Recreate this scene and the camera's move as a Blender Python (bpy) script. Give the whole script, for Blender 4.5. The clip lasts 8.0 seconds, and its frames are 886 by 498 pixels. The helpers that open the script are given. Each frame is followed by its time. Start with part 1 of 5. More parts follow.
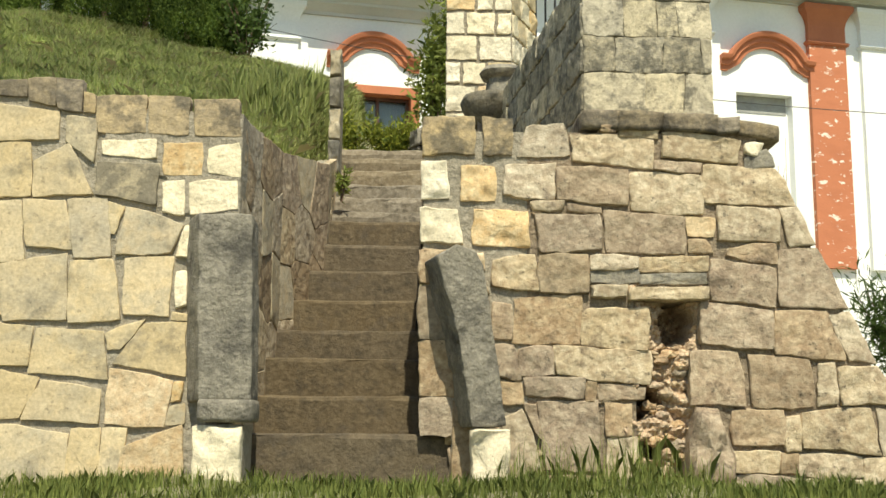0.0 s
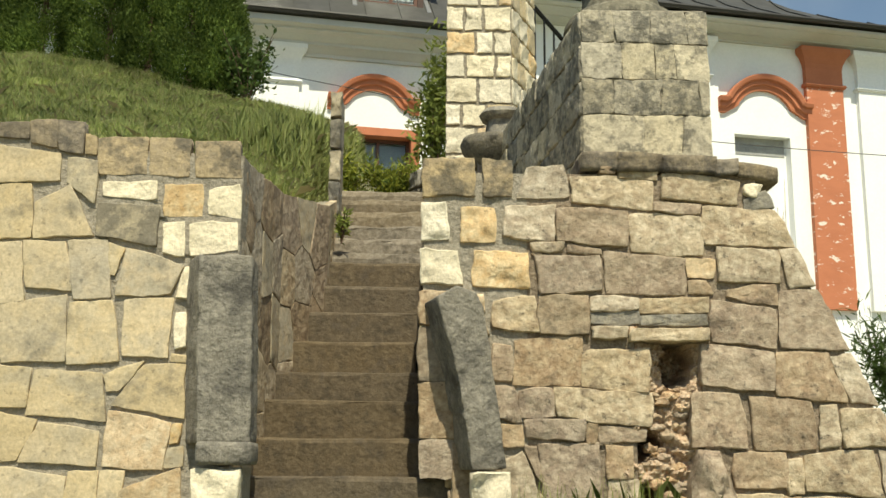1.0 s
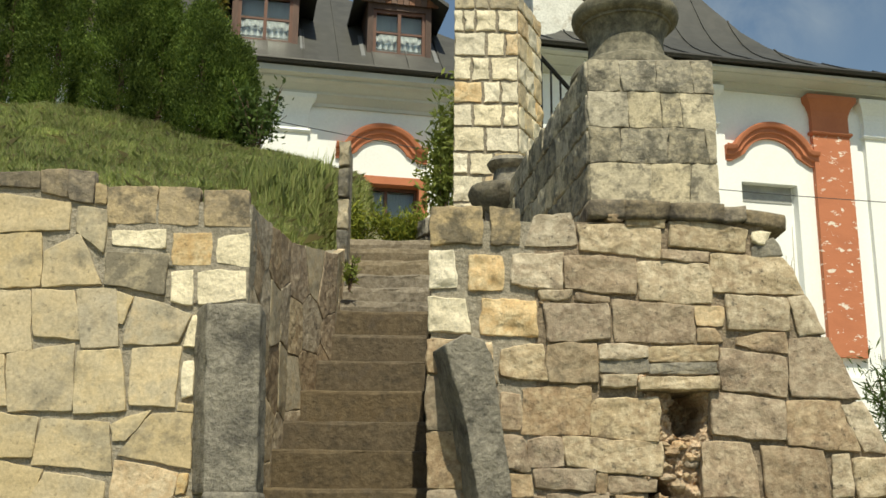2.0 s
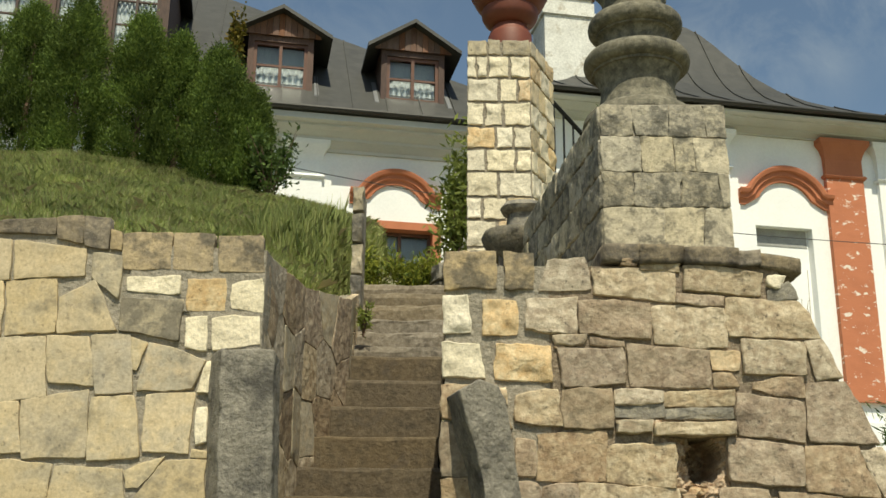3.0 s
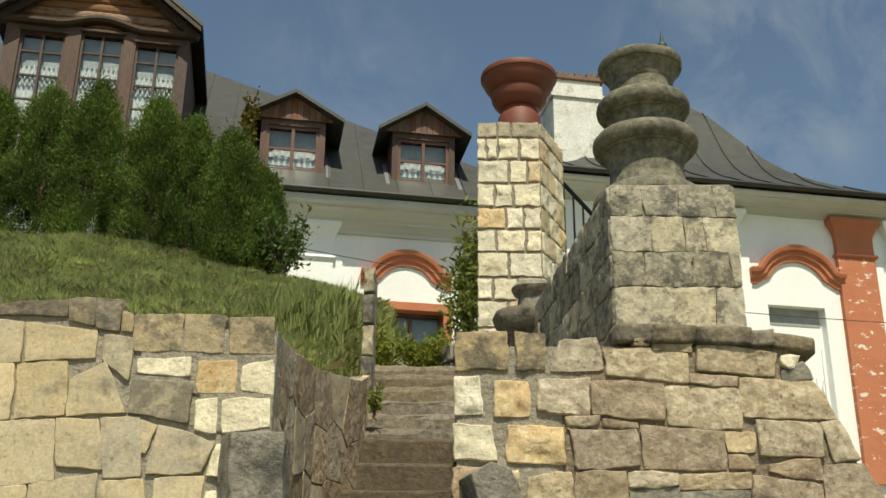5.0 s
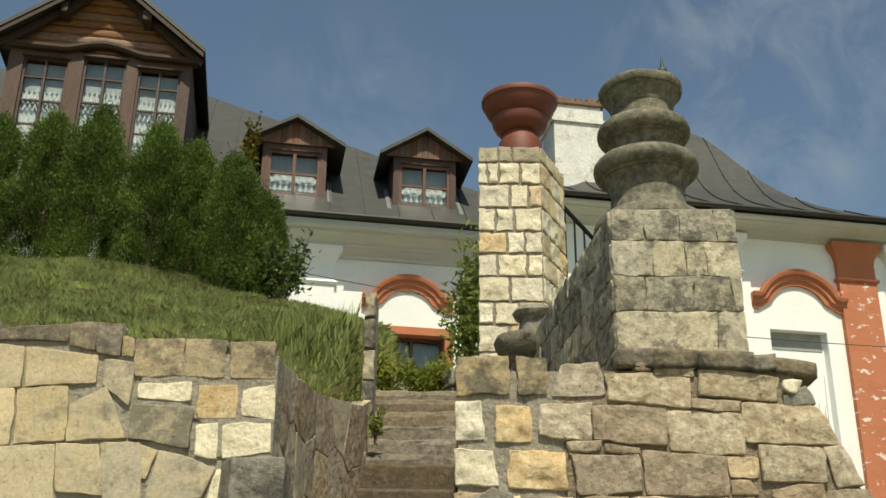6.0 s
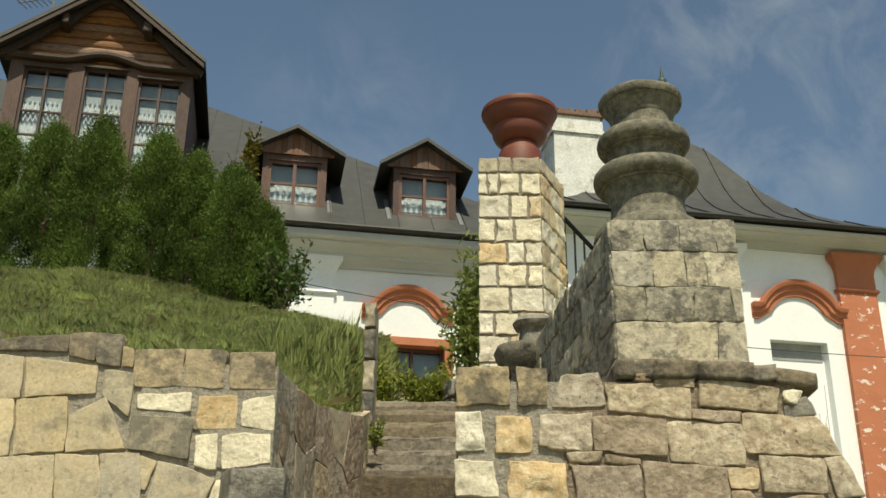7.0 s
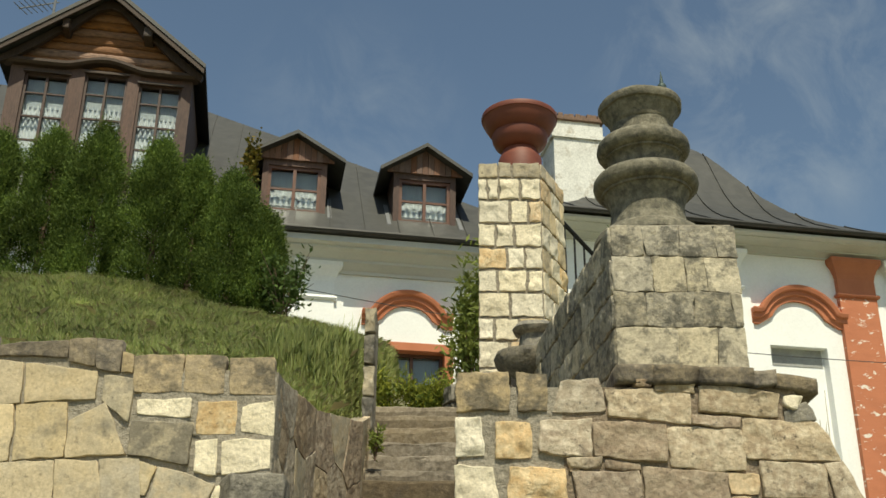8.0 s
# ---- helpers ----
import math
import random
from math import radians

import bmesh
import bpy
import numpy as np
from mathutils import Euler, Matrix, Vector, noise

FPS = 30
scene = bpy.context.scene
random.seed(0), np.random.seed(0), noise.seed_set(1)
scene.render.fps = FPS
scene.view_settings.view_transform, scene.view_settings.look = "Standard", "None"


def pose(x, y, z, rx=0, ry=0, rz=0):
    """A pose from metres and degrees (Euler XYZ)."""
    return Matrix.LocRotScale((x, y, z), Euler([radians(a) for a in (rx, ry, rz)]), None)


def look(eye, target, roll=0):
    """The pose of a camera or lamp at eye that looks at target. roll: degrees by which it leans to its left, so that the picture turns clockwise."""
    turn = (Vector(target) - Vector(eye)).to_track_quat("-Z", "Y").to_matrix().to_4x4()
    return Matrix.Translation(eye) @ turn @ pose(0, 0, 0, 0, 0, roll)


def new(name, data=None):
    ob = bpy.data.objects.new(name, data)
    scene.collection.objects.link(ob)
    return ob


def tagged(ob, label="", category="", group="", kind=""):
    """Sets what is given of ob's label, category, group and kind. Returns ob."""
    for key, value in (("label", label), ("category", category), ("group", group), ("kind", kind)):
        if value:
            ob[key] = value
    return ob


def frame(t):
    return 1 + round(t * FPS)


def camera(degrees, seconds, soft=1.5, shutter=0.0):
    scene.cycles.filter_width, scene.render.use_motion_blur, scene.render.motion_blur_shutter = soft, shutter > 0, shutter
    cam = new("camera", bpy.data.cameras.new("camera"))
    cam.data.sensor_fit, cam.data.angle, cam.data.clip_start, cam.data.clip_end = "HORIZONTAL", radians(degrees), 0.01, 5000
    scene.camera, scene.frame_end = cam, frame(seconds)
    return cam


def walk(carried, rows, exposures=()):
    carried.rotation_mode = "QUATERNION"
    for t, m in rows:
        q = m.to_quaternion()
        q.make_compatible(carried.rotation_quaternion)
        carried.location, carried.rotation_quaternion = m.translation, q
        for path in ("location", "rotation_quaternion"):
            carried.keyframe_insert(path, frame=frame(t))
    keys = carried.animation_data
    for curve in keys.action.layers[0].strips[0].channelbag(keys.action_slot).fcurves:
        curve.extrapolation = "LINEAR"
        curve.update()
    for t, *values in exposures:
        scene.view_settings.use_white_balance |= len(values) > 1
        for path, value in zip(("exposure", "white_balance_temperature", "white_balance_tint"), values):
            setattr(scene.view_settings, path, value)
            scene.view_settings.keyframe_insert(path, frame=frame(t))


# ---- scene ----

cam = camera(45.5, 8.0, soft=1.55)
EYE, ROLL = 1.5, 0.6
# the camera stands on a tripod and turns: seconds, yaw, tilt
ROWS = [
    (0.0, 0.0, 9.5), (0.5, 0.01, 10.536), (1.0, 0.022, 11.736), (1.5, 0.114, 13.02),
    (2.8, 1.19, 16.33), (3.0, 1.285, 16.765), (3.5, 1.463, 17.769), (4.0, 1.59, 19.004), (4.5, 1.812, 20.162),
    (6.0, 2.038, 22.451), (6.5, 2.045, 22.81), (7.0, 2.045, 23.015), (7.5, 2.042, 23.188), (8.0, 2.045, 23.306),
]
walk(cam, [(t, pose(0, 0, EYE, 90 + tilt, 0, yaw) @ pose(0, 0, 0, 0, 0, ROLL)) for t, yaw, tilt in ROWS],
     exposures=[(0.0, 0.48, 7200, 1), (0.5, 0.4, 7200, 1), (1.0, 0.32, 7200, 1), (1.5, 0.22, 7200, 1), (3.0, 0.1, 7200, 1), (4.5, 0.08, 7200, 1), (8.0, 0.08, 7200, 1)])

# ---- light ----
SUN_AZ, SUN_EL = 8.5, 58.0      # to the right of straight behind the camera, and height
sun_from = Vector((math.sin(radians(SUN_AZ)) * math.cos(radians(SUN_EL)), -math.cos(radians(SUN_AZ)) * math.cos(radians(SUN_EL)), math.sin(radians(SUN_EL))))
sun = new("sun", bpy.data.lights.new("sun", "SUN"))
sun.data.energy, sun.data.angle, sun.data.color = 4.6, radians(0.55), (1.0, 0.94, 0.83)
sun.matrix_world = look(sun_from * 60, (0, 0, 0))
world = bpy.data.worlds.new("sky")
scene.world = world
world.use_nodes = True
wn, wl = world.node_tree.nodes, world.node_tree.links
sky = wn.new("ShaderNodeTexSky")
sky.sky_type, sky.sun_disc = "NISHITA", False
sky.sun_elevation, sky.sun_rotation = radians(SUN_EL), radians(180 - SUN_AZ)
sky.air_density, sky.dust_density, sky.ozone_density = 1.0, 0.6, 0.8
tc = wn.new("ShaderNodeTexCoord")
mp = wn.new("ShaderNodeMapping")
mp.inputs["Scale"].default_value = (7.0, 7.0, 5.0)
mp.inputs["Rotation"].default_value = (0.0, 0.5, 0.3)
wl.new(tc.outputs["Generated"], mp.inputs["Vector"])
cn = wn.new("ShaderNodeTexNoise")
cn.inputs["Scale"].default_value, cn.inputs["Detail"].default_value, cn.inputs["Roughness"].default_value = 1.6, 8.0, 0.62
cn.inputs["Distortion"].default_value = 0.7
wl.new(mp.outputs[0], cn.inputs["Vector"])
cr = wn.new("ShaderNodeMapRange")
cr.inputs["From Min"].default_value, cr.inputs["From Max"].default_value = 0.44, 0.78
cr.inputs["To Min"].default_value, cr.inputs["To Max"].default_value = 0.0, 0.35
wl.new(cn.outputs["Fac"], cr.inputs["Value"])
dots = []
for way, lo, hi, amount in (((0.262, 0.815, 0.517), 0.984, 0.999, 1.0), ((-0.12, 0.86, 0.5), 0.992, 1.0, 0.5), ((0.42, 0.75, 0.5), 0.985, 1.0, 0.7)):
    dp = wn.new("ShaderNodeVectorMath")
    dp.operation = "DOT_PRODUCT"
    dp.inputs[1].default_value = Vector(way).normalized()
    wl.new(tc.outputs["Generated"], dp.inputs[0])
    dr = wn.new("ShaderNodeMapRange")
    dr.interpolation_type = "SMOOTHSTEP"
    dr.inputs["From Min"].default_value, dr.inputs["From Max"].default_value, dr.inputs["To Max"].default_value = lo, hi, amount
    wl.new(dp.outputs["Value"], dr.inputs["Value"])
    dots.append(dr.outputs[0])
gather = dots[0]
for other in dots[1:]:
    mx = wn.new("ShaderNodeMath")
    mx.operation = "MAXIMUM"
    wl.new(gather, mx.inputs[0])
    wl.new(other, mx.inputs[1])
    gather = mx.outputs[0]
cf = wn.new("ShaderNodeMath")
cf.operation = "MULTIPLY"
wl.new(cr.outputs[0], cf.inputs[0])
wl.new(gather, cf.inputs[1])
cm = wn.new("ShaderNodeMixRGB")
cm.inputs["Color2"].default_value = (5.2, 5.6, 6.0, 1)
wl.new(cf.outputs[0], cm.inputs["Fac"])
wl.new(sky.outputs[0], cm.inputs["Color1"])
wl.new(cm.outputs[0], wn["Background"].inputs["Color"])
wn["Background"].inputs["Strength"].default_value = 0.10


# ---- materials ----
def material(name, base, vary=(), rough=0.85, metal=0.0, scale=6.0, fine=60.0, bump=0.3, rnd=0.0, spots=None, spot_scale=3.0, spot_at=(0.5, 0.62), stretch=(1, 1, 1), pits=0.0):
    """A two-scale procedural surface: base colour varied to the colours in vary, fine grain bump, optional stains and chance per object."""
    m = bpy.data.materials.new(name)
    m.use_nodes = True
    n, l = m.node_tree.nodes, m.node_tree.links
    b = n["Principled BSDF"]
    b.inputs["Roughness"].default_value, b.inputs["Metallic"].default_value = rough, metal
    geo = n.new("ShaderNodeNewGeometry")
    mapping = n.new("ShaderNodeMapping")
    mapping.inputs["Scale"].default_value = stretch
    l.new(geo.outputs["Position"], mapping.inputs["Vector"])
    info = n.new("ShaderNodeObjectInfo")

    def tex(sc, detail=5.0, rg=0.6):
        t = n.new("ShaderNodeTexNoise")
        t.inputs["Scale"].default_value, t.inputs["Detail"].default_value, t.inputs["Roughness"].default_value = sc, detail, rg
        l.new(mapping.outputs[0], t.inputs["Vector"])
        return t
    big, small = tex(scale), tex(fine, 4.0, 0.7)
    colour = n.new("ShaderNodeRGB")
    colour.outputs[0].default_value = (*base, 1)
    out = colour.outputs[0]
    for i, c in enumerate(vary):
        rng = n.new("ShaderNodeMapRange")
        rng.inputs["From Min"].default_value, rng.inputs["From Max"].default_value = 0.42, 0.66
        src = (big if i == 0 else tex(scale * (2.7 + i))).outputs["Fac"]
        l.new(src, rng.inputs["Value"])
        mix = n.new("ShaderNodeMixRGB")
        l.new(rng.outputs[0], mix.inputs["Fac"])
        l.new(out, mix.inputs["Color1"])
        mix.inputs["Color2"].default_value = (*c, 1)
        out = mix.outputs[0]
    if spots:
        rng = n.new("ShaderNodeMapRange")
        rng.inputs["From Min"].default_value, rng.inputs["From Max"].default_value = spot_at
        rng.inputs["To Max"].default_value = 0.85
        l.new(tex(spot_scale, 7.0, 0.68).outputs["Fac"], rng.inputs["Value"])
        mix = n.new("ShaderNodeMixRGB")
        l.new(rng.outputs[0], mix.inputs["Fac"])
        l.new(out, mix.inputs["Color1"])
        mix.inputs["Color2"].default_value = (*spots, 1)
        out = mix.outputs[0]
    hsv = n.new("ShaderNodeHueSaturation")
    l.new(out, hsv.inputs["Color"])
    gr = n.new("ShaderNodeMapRange")
    gr.inputs["From Min"].default_value, gr.inputs["From Max"].default_value = 0.25, 0.75
    gr.inputs["To Min"].default_value, gr.inputs["To Max"].default_value = (0.74, 1.24) if bump > 0.15 else (0.94, 1.05)
    l.new(small.outputs["Fac"], gr.inputs["Value"])
    val = gr.outputs[0]
    if pits:
        pr = n.new("ShaderNodeMapRange")
        pr.inputs["From Min"].default_value, pr.inputs["From Max"].default_value = 0.61, 0.69
        pr.inputs["To Min"].default_value, pr.inputs["To Max"].default_value = 1.0, 1.0 - pits
        l.new(tex(26.0, 3.0, 0.75).outputs["Fac"], pr.inputs["Value"])
        pm = n.new("ShaderNodeMath")
        pm.operation = "MULTIPLY"
        l.new(val, pm.inputs[0])
        l.new(pr.outputs[0], pm.inputs[1])
        val = pm.outputs[0]
    if rnd:
        vr = n.new("ShaderNodeMapRange")
        vr.inputs["To Min"].default_value, vr.inputs["To Max"].default_value = 1 - rnd, 1 + rnd
        l.new(info.outputs["Random"], vr.inputs["Value"])
        mul = n.new("ShaderNodeMath")
        mul.operation = "MULTIPLY"
        l.new(val, mul.inputs[0])
        l.new(vr.outputs[0], mul.inputs[1])
        val = mul.outputs[0]
        sr = n.new("ShaderNodeMath")
        sr.operation = "PINGPONG"
        sr.inputs[1].default_value = 0.13
        l.new(info.outputs["Random"], sr.inputs[0])
        sa = n.new("ShaderNodeMapRange")
        sa.inputs["From Max"].default_value = 0.13
        sa.inputs["To Min"].default_value, sa.inputs["To Max"].default_value = 1 - 1.1 * rnd, 1 + 1.1 * rnd
        l.new(sr.outputs[0], sa.inputs["Value"])
        l.new(sa.outputs[0], hsv.inputs["Saturation"])
    l.new(val, hsv.inputs["Value"])
    l.new(hsv.outputs[0], b.inputs["Base Color"])
    if bump:
        add = n.new("ShaderNodeMath")
        add.operation = "ADD"
        half = n.new("ShaderNodeMath")
        half.operation = "MULTIPLY"
        half.inputs[1].default_value = 0.45
        l.new(big.outputs["Fac"], half.inputs[0])
        l.new(half.outputs[0], add.inputs[0])
        l.new(tex(fine * 0.3, 9.0, 0.62).outputs["Fac"], add.inputs[1])
        bp = n.new("ShaderNodeBump")
        bp.inputs["Strength"].default_value, bp.inputs["Distance"].default_value = bump, 0.025
        l.new(add.outputs[0], bp.inputs["Height"])
        l.new(bp.outputs[0], b.inputs["Normal"])
    return m


def leaf_material(name, base, dark, trans=0.35, rnd=0.35):
    """Thin leaves, each one varied, that let some light through."""
    m = bpy.data.materials.new(name)
    m.use_nodes = True
    n, l = m.node_tree.nodes, m.node_tree.links
    b = n["Principled BSDF"]
    geo = n.new("ShaderNodeNewGeometry")
    mix = n.new("ShaderNodeMixRGB")
    mix.inputs["Color1"].default_value, mix.inputs["Color2"].default_value = (*base, 1), (*dark, 1)
    l.new(geo.outputs["Random Per Island"], mix.inputs["Fac"])
    noi = n.new("ShaderNodeTexNoise")
    noi.inputs["Scale"].default_value = 1.7
    l.new(geo.outputs["Position"], noi.inputs["Vector"])
    mr = n.new("ShaderNodeMapRange")
    mr.inputs["From Min"].default_value, mr.inputs["From Max"].default_value = 0.3, 0.7
    mr.inputs["To Min"].default_value, mr.inputs["To Max"].default_value = 1 - rnd, 1 + rnd
    l.new(noi.outputs["Fac"], mr.inputs["Value"])
    hsv = n.new("ShaderNodeHueSaturation")
    l.new(mr.outputs[0], hsv.inputs["Value"])
    l.new(mix.outputs[0], hsv.inputs["Color"])
    l.new(hsv.outputs[0], b.inputs["Base Color"])
    b.inputs["Roughness"].default_value = 0.7
    b.inputs["Specular IOR Level"].default_value = 0.2
    tr = n.new("ShaderNodeBsdfTranslucent")
    l.new(hsv.outputs[0], tr.inputs["Color"])
    ms = n.new("ShaderNodeMixShader")
    ms.inputs[0].default_value = trans
    l.new(b.outputs[0], ms.inputs[1])
    l.new(tr.outputs[0], ms.inputs[2])
    l.new(ms.outputs[0], n["Material Output"].inputs[0])
    return m


CREAM = material("cream_sandstone", (0.555, 0.45, 0.29), [(0.45, 0.385, 0.275), (0.55, 0.44, 0.275)], rnd=0.12, scale=3.5, fine=60, bump=0.3, spots=(0.235, 0.205, 0.15), spot_scale=3.6, spot_at=(0.54, 0.66), pits=0.4)
WEATHERED = material("weathered_greyish_sandstone", (0.40, 0.345, 0.245), [(0.30, 0.262, 0.195), (0.46, 0.38, 0.255)], rnd=0.14, scale=4, fine=60, bump=0.35, spots=(0.17, 0.15, 0.115), spot_scale=3.8, spot_at=(0.52, 0.64), pits=0.45)
PALE = material("pale_limestone", (0.73, 0.65, 0.49), [(0.62, 0.545, 0.40)], rnd=0.12, scale=7, fine=60, bump=0.6, spots=(0.3, 0.27, 0.2), spot_scale=4, spot_at=(0.62, 0.75), pits=0.35)
OCHRE = material("ochre_sandstone", (0.57, 0.43, 0.26), [(0.62, 0.51, 0.34), (0.53, 0.37, 0.205)], rnd=0.15, scale=6, fine=60, bump=0.5, pits=0.4)
TAN = material("weathered_tan_sandstone", (0.315, 0.235, 0.155), [(0.235, 0.165, 0.108), (0.42, 0.335, 0.235)], rnd=0.14, scale=6.5, fine=50, bump=0.75, spots=(0.15, 0.112, 0.078), spot_scale=6.5, spot_at=(0.57, 0.68), pits=0.5)
LIGHTTAN = material("light_tan_sandstone", (0.42, 0.335, 0.228), [(0.30, 0.225, 0.15), (0.55, 0.465, 0.34)], rnd=0.14, scale=6, fine=50, bump=0.7, spots=(0.19, 0.145, 0.1), spot_scale=6.5, spot_at=(0.57, 0.67), pits=0.6)
BROWN = material("brown_rubble_stone", (0.27, 0.20, 0.13), [(0.2, 0.16, 0.11), (0.36, 0.29, 0.2)], rnd=0.3, scale=6, fine=55, bump=0.6, spots=(0.08, 0.07, 0.05), spot_scale=4, spot_at=(0.52, 0.66))
GREYSTONE = material("lichened_grey_stone", (0.20, 0.18, 0.145), [(0.13, 0.12, 0.10), (0.27, 0.24, 0.18)], rnd=0.2, scale=7, fine=60, bump=0.6, spots=(0.06, 0.055, 0.045), spot_scale=5, spot_at=(0.5, 0.65), pits=0.4)
DARKTOP = material("blackened_coping_stone", (0.19, 0.155, 0.11), [(0.11, 0.095, 0.075), (0.27, 0.22, 0.15)], rnd=0.2, scale=8, fine=60, bump=0.7, spots=(0.06, 0.05, 0.04), spot_scale=5, spot_at=(0.48, 0.62))
PIERSTONE = material("pier_sandstone", (0.54, 0.47, 0.335), [(0.45, 0.39, 0.28), (0.36, 0.315, 0.23)], rnd=0.15, scale=5, fine=60, bump=0.5, spots=(0.13, 0.117, 0.087), spot_scale=9.0, spot_at=(0.5, 0.6), pits=0.45)
PIERTOP = material("lichen_darkened_pier_stone", (0.32, 0.285, 0.215), [(0.19, 0.172, 0.135), (0.44, 0.385, 0.28)], rnd=0.12, scale=8, fine=60, bump=0.7, spots=(0.1, 0.092, 0.072), spot_scale=10.0, spot_at=(0.47, 0.58), pits=0.5)
MORTAR = material("grey_mortar", (0.30, 0.265, 0.205), [(0.22, 0.195, 0.15), (0.35, 0.31, 0.245)], scale=12, fine=90, bump=0.8)
MORTAR_TAN = material("tan_earthy_mortar", (0.23, 0.175, 0.122), [(0.15, 0.115, 0.08), (0.3, 0.24, 0.17)], scale=12, fine=90, bump=0.9)
GREYCREAM = material("greyish_cream_sandstone", (0.47, 0.405, 0.295), [(0.40, 0.35, 0.26), (0.50, 0.40, 0.26)], rnd=0.08, scale=4, fine=60, bump=0.3, spots=(0.2, 0.175, 0.13), spot_scale=5, spot_at=(0.55, 0.68), pits=0.4)
TOPSTONE = material("darkened_top_sandstone", (0.32, 0.255, 0.165), [(0.19, 0.157, 0.108), (0.43, 0.335, 0.205)], rnd=0.12, scale=5.5, fine=60, bump=0.6, spots=(0.105, 0.09, 0.066), spot_scale=5.5, spot_at=(0.46, 0.57), pits=0.45)
STAINED = material("dark_stained_sandstone", (0.43, 0.36, 0.24), [(0.19, 0.165, 0.12)], scale=3.0, fine=60, bump=0.35, spots=(0.16, 0.14, 0.105), spot_scale=4.5, spot_at=(0.46, 0.54), pits=0.4)
MORTAR_DARK = material("dark_pillar_mortar", (0.26, 0.225, 0.17), [(0.19, 0.165, 0.125), (0.31, 0.27, 0.21)], scale=12, fine=90, bump=0.8)
RUBBLE = material("crumbled_clay_core", (0.43, 0.29, 0.185), [(0.34, 0.235, 0.15), (0.52, 0.41, 0.28)], rnd=0.2, scale=14, fine=80, bump=0.8)
SLATE = material("dark_grey_sandstone_slab", (0.215, 0.195, 0.158), [(0.14, 0.128, 0.106), (0.275, 0.25, 0.205)], rnd=0.06, scale=7, fine=90, bump=0.8, spots=(0.06, 0.055, 0.048), spot_scale=5, spot_at=(0.5, 0.66), pits=0.5)
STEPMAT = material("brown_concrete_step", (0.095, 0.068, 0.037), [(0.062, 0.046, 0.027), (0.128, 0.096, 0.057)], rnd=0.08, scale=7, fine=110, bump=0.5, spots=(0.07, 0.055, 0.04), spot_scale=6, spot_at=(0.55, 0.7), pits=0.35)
STEPSTONE = material("worn_stone_step", (0.17, 0.135, 0.09), [(0.11, 0.088, 0.06), (0.24, 0.2, 0.145)], rnd=0.15, scale=6, fine=60, bump=0.6, pits=0.4)
URNMAT = material("weathered_urn_stone", (0.145, 0.13, 0.09), [(0.085, 0.079, 0.058), (0.23, 0.208, 0.15)], scale=6, fine=70, bump=0.5, spots=(0.05, 0.048, 0.038), spot_scale=5, spot_at=(0.5, 0.68), pits=0.4)
TERRACOTTA = material("red_terracotta", (0.175, 0.045, 0.023), [(0.13, 0.034, 0.02)], rough=0.6, scale=4, fine=60, bump=0.06)
WHITEWALL = material("white_limewash", (0.87, 0.872, 0.855), [(0.83, 0.835, 0.82)], scale=1.5, fine=25, bump=0.08, spots=(0.5, 0.48, 0.43), spot_scale=7.0, spot_at=(0.70, 0.73))
CORNICE = material("off_white_cornice_paint", (0.57, 0.575, 0.55), [(0.51, 0.515, 0.495)], scale=1.5, fine=30, bump=0.06)
ORANGE = material("salmon_orange_paint", (0.50, 0.178, 0.09), [(0.45, 0.155, 0.078)], scale=3, fine=40, bump=0.1)
PEELING = material("peeling_orange_paint", (0.50, 0.178, 0.09), [(0.45, 0.157, 0.079)], scale=3, fine=40, bump=0.12, spots=(0.8, 0.74, 0.66), spot_scale=6.5, spot_at=(0.59, 0.60), stretch=(0.8, 0.8, 1.7))
ROOFMAT = material("dark_sheet_metal_roof", (0.05, 0.05, 0.045), [(0.04, 0.04, 0.037), (0.063, 0.062, 0.056)], rough=0.6, metal=0.1, scale=1.3, fine=18, bump=0.1)
GUTTER = material("black_gutter_metal", (0.035, 0.033, 0.03), rough=0.5, metal=0.3, bump=0.0)
WOOD = material("dark_brown_stained_wood", (0.088, 0.045, 0.031), [(0.06, 0.031, 0.022), (0.112, 0.06, 0.043)], rough=0.7, scale=5, fine=50, bump=0.3, stretch=(3, 3, 0.5), rnd=0.2)
DARKWOOD = material("blackened_brown_wood", (0.048, 0.029, 0.019), [(0.03, 0.018, 0.012), (0.066, 0.042, 0.028)], rough=0.7, scale=5, fine=50, bump=0.3, stretch=(3, 3, 0.5), rnd=0.2)
BARWOOD = material("dark_glazing_bar_wood", (0.062, 0.032, 0.022), [(0.045, 0.024, 0.017)], rough=0.6, scale=6, fine=60, bump=0.15)
BOARDS = material("reddish_brown_board", (0.16, 0.08, 0.05), [(0.11, 0.055, 0.036), (0.2, 0.11, 0.075)], rough=0.75, scale=6, fine=50, bump=0.3, stretch=(4, 4, 0.5), rnd=0.25)
LOGWOOD = material("weathered_orange_brown_log", (0.21, 0.09, 0.034), [(0.08, 0.036, 0.017), (0.29, 0.14, 0.06)], rough=0.75, scale=4, fine=40, bump=0.4, stretch=(0.6, 0.6, 5), rnd=0.25)
FRAMEWOOD = material("reddish_window_frame_wood", (0.125, 0.05, 0.028), [(0.09, 0.036, 0.021)], rough=0.55, scale=6, fine=60, bump=0.15)
CURTAIN = material("white_lace_curtain", (0.78, 0.79, 0.80), [(0.66, 0.67, 0.70)], scale=14, fine=90, bump=0.2)
# Near-black, so the panel behind the panes carries the interior's shade itself.
UNLIT_DARK = material("unlit_interior_dark", (0.045, 0.042, 0.04), scale=2, fine=20, bump=0)
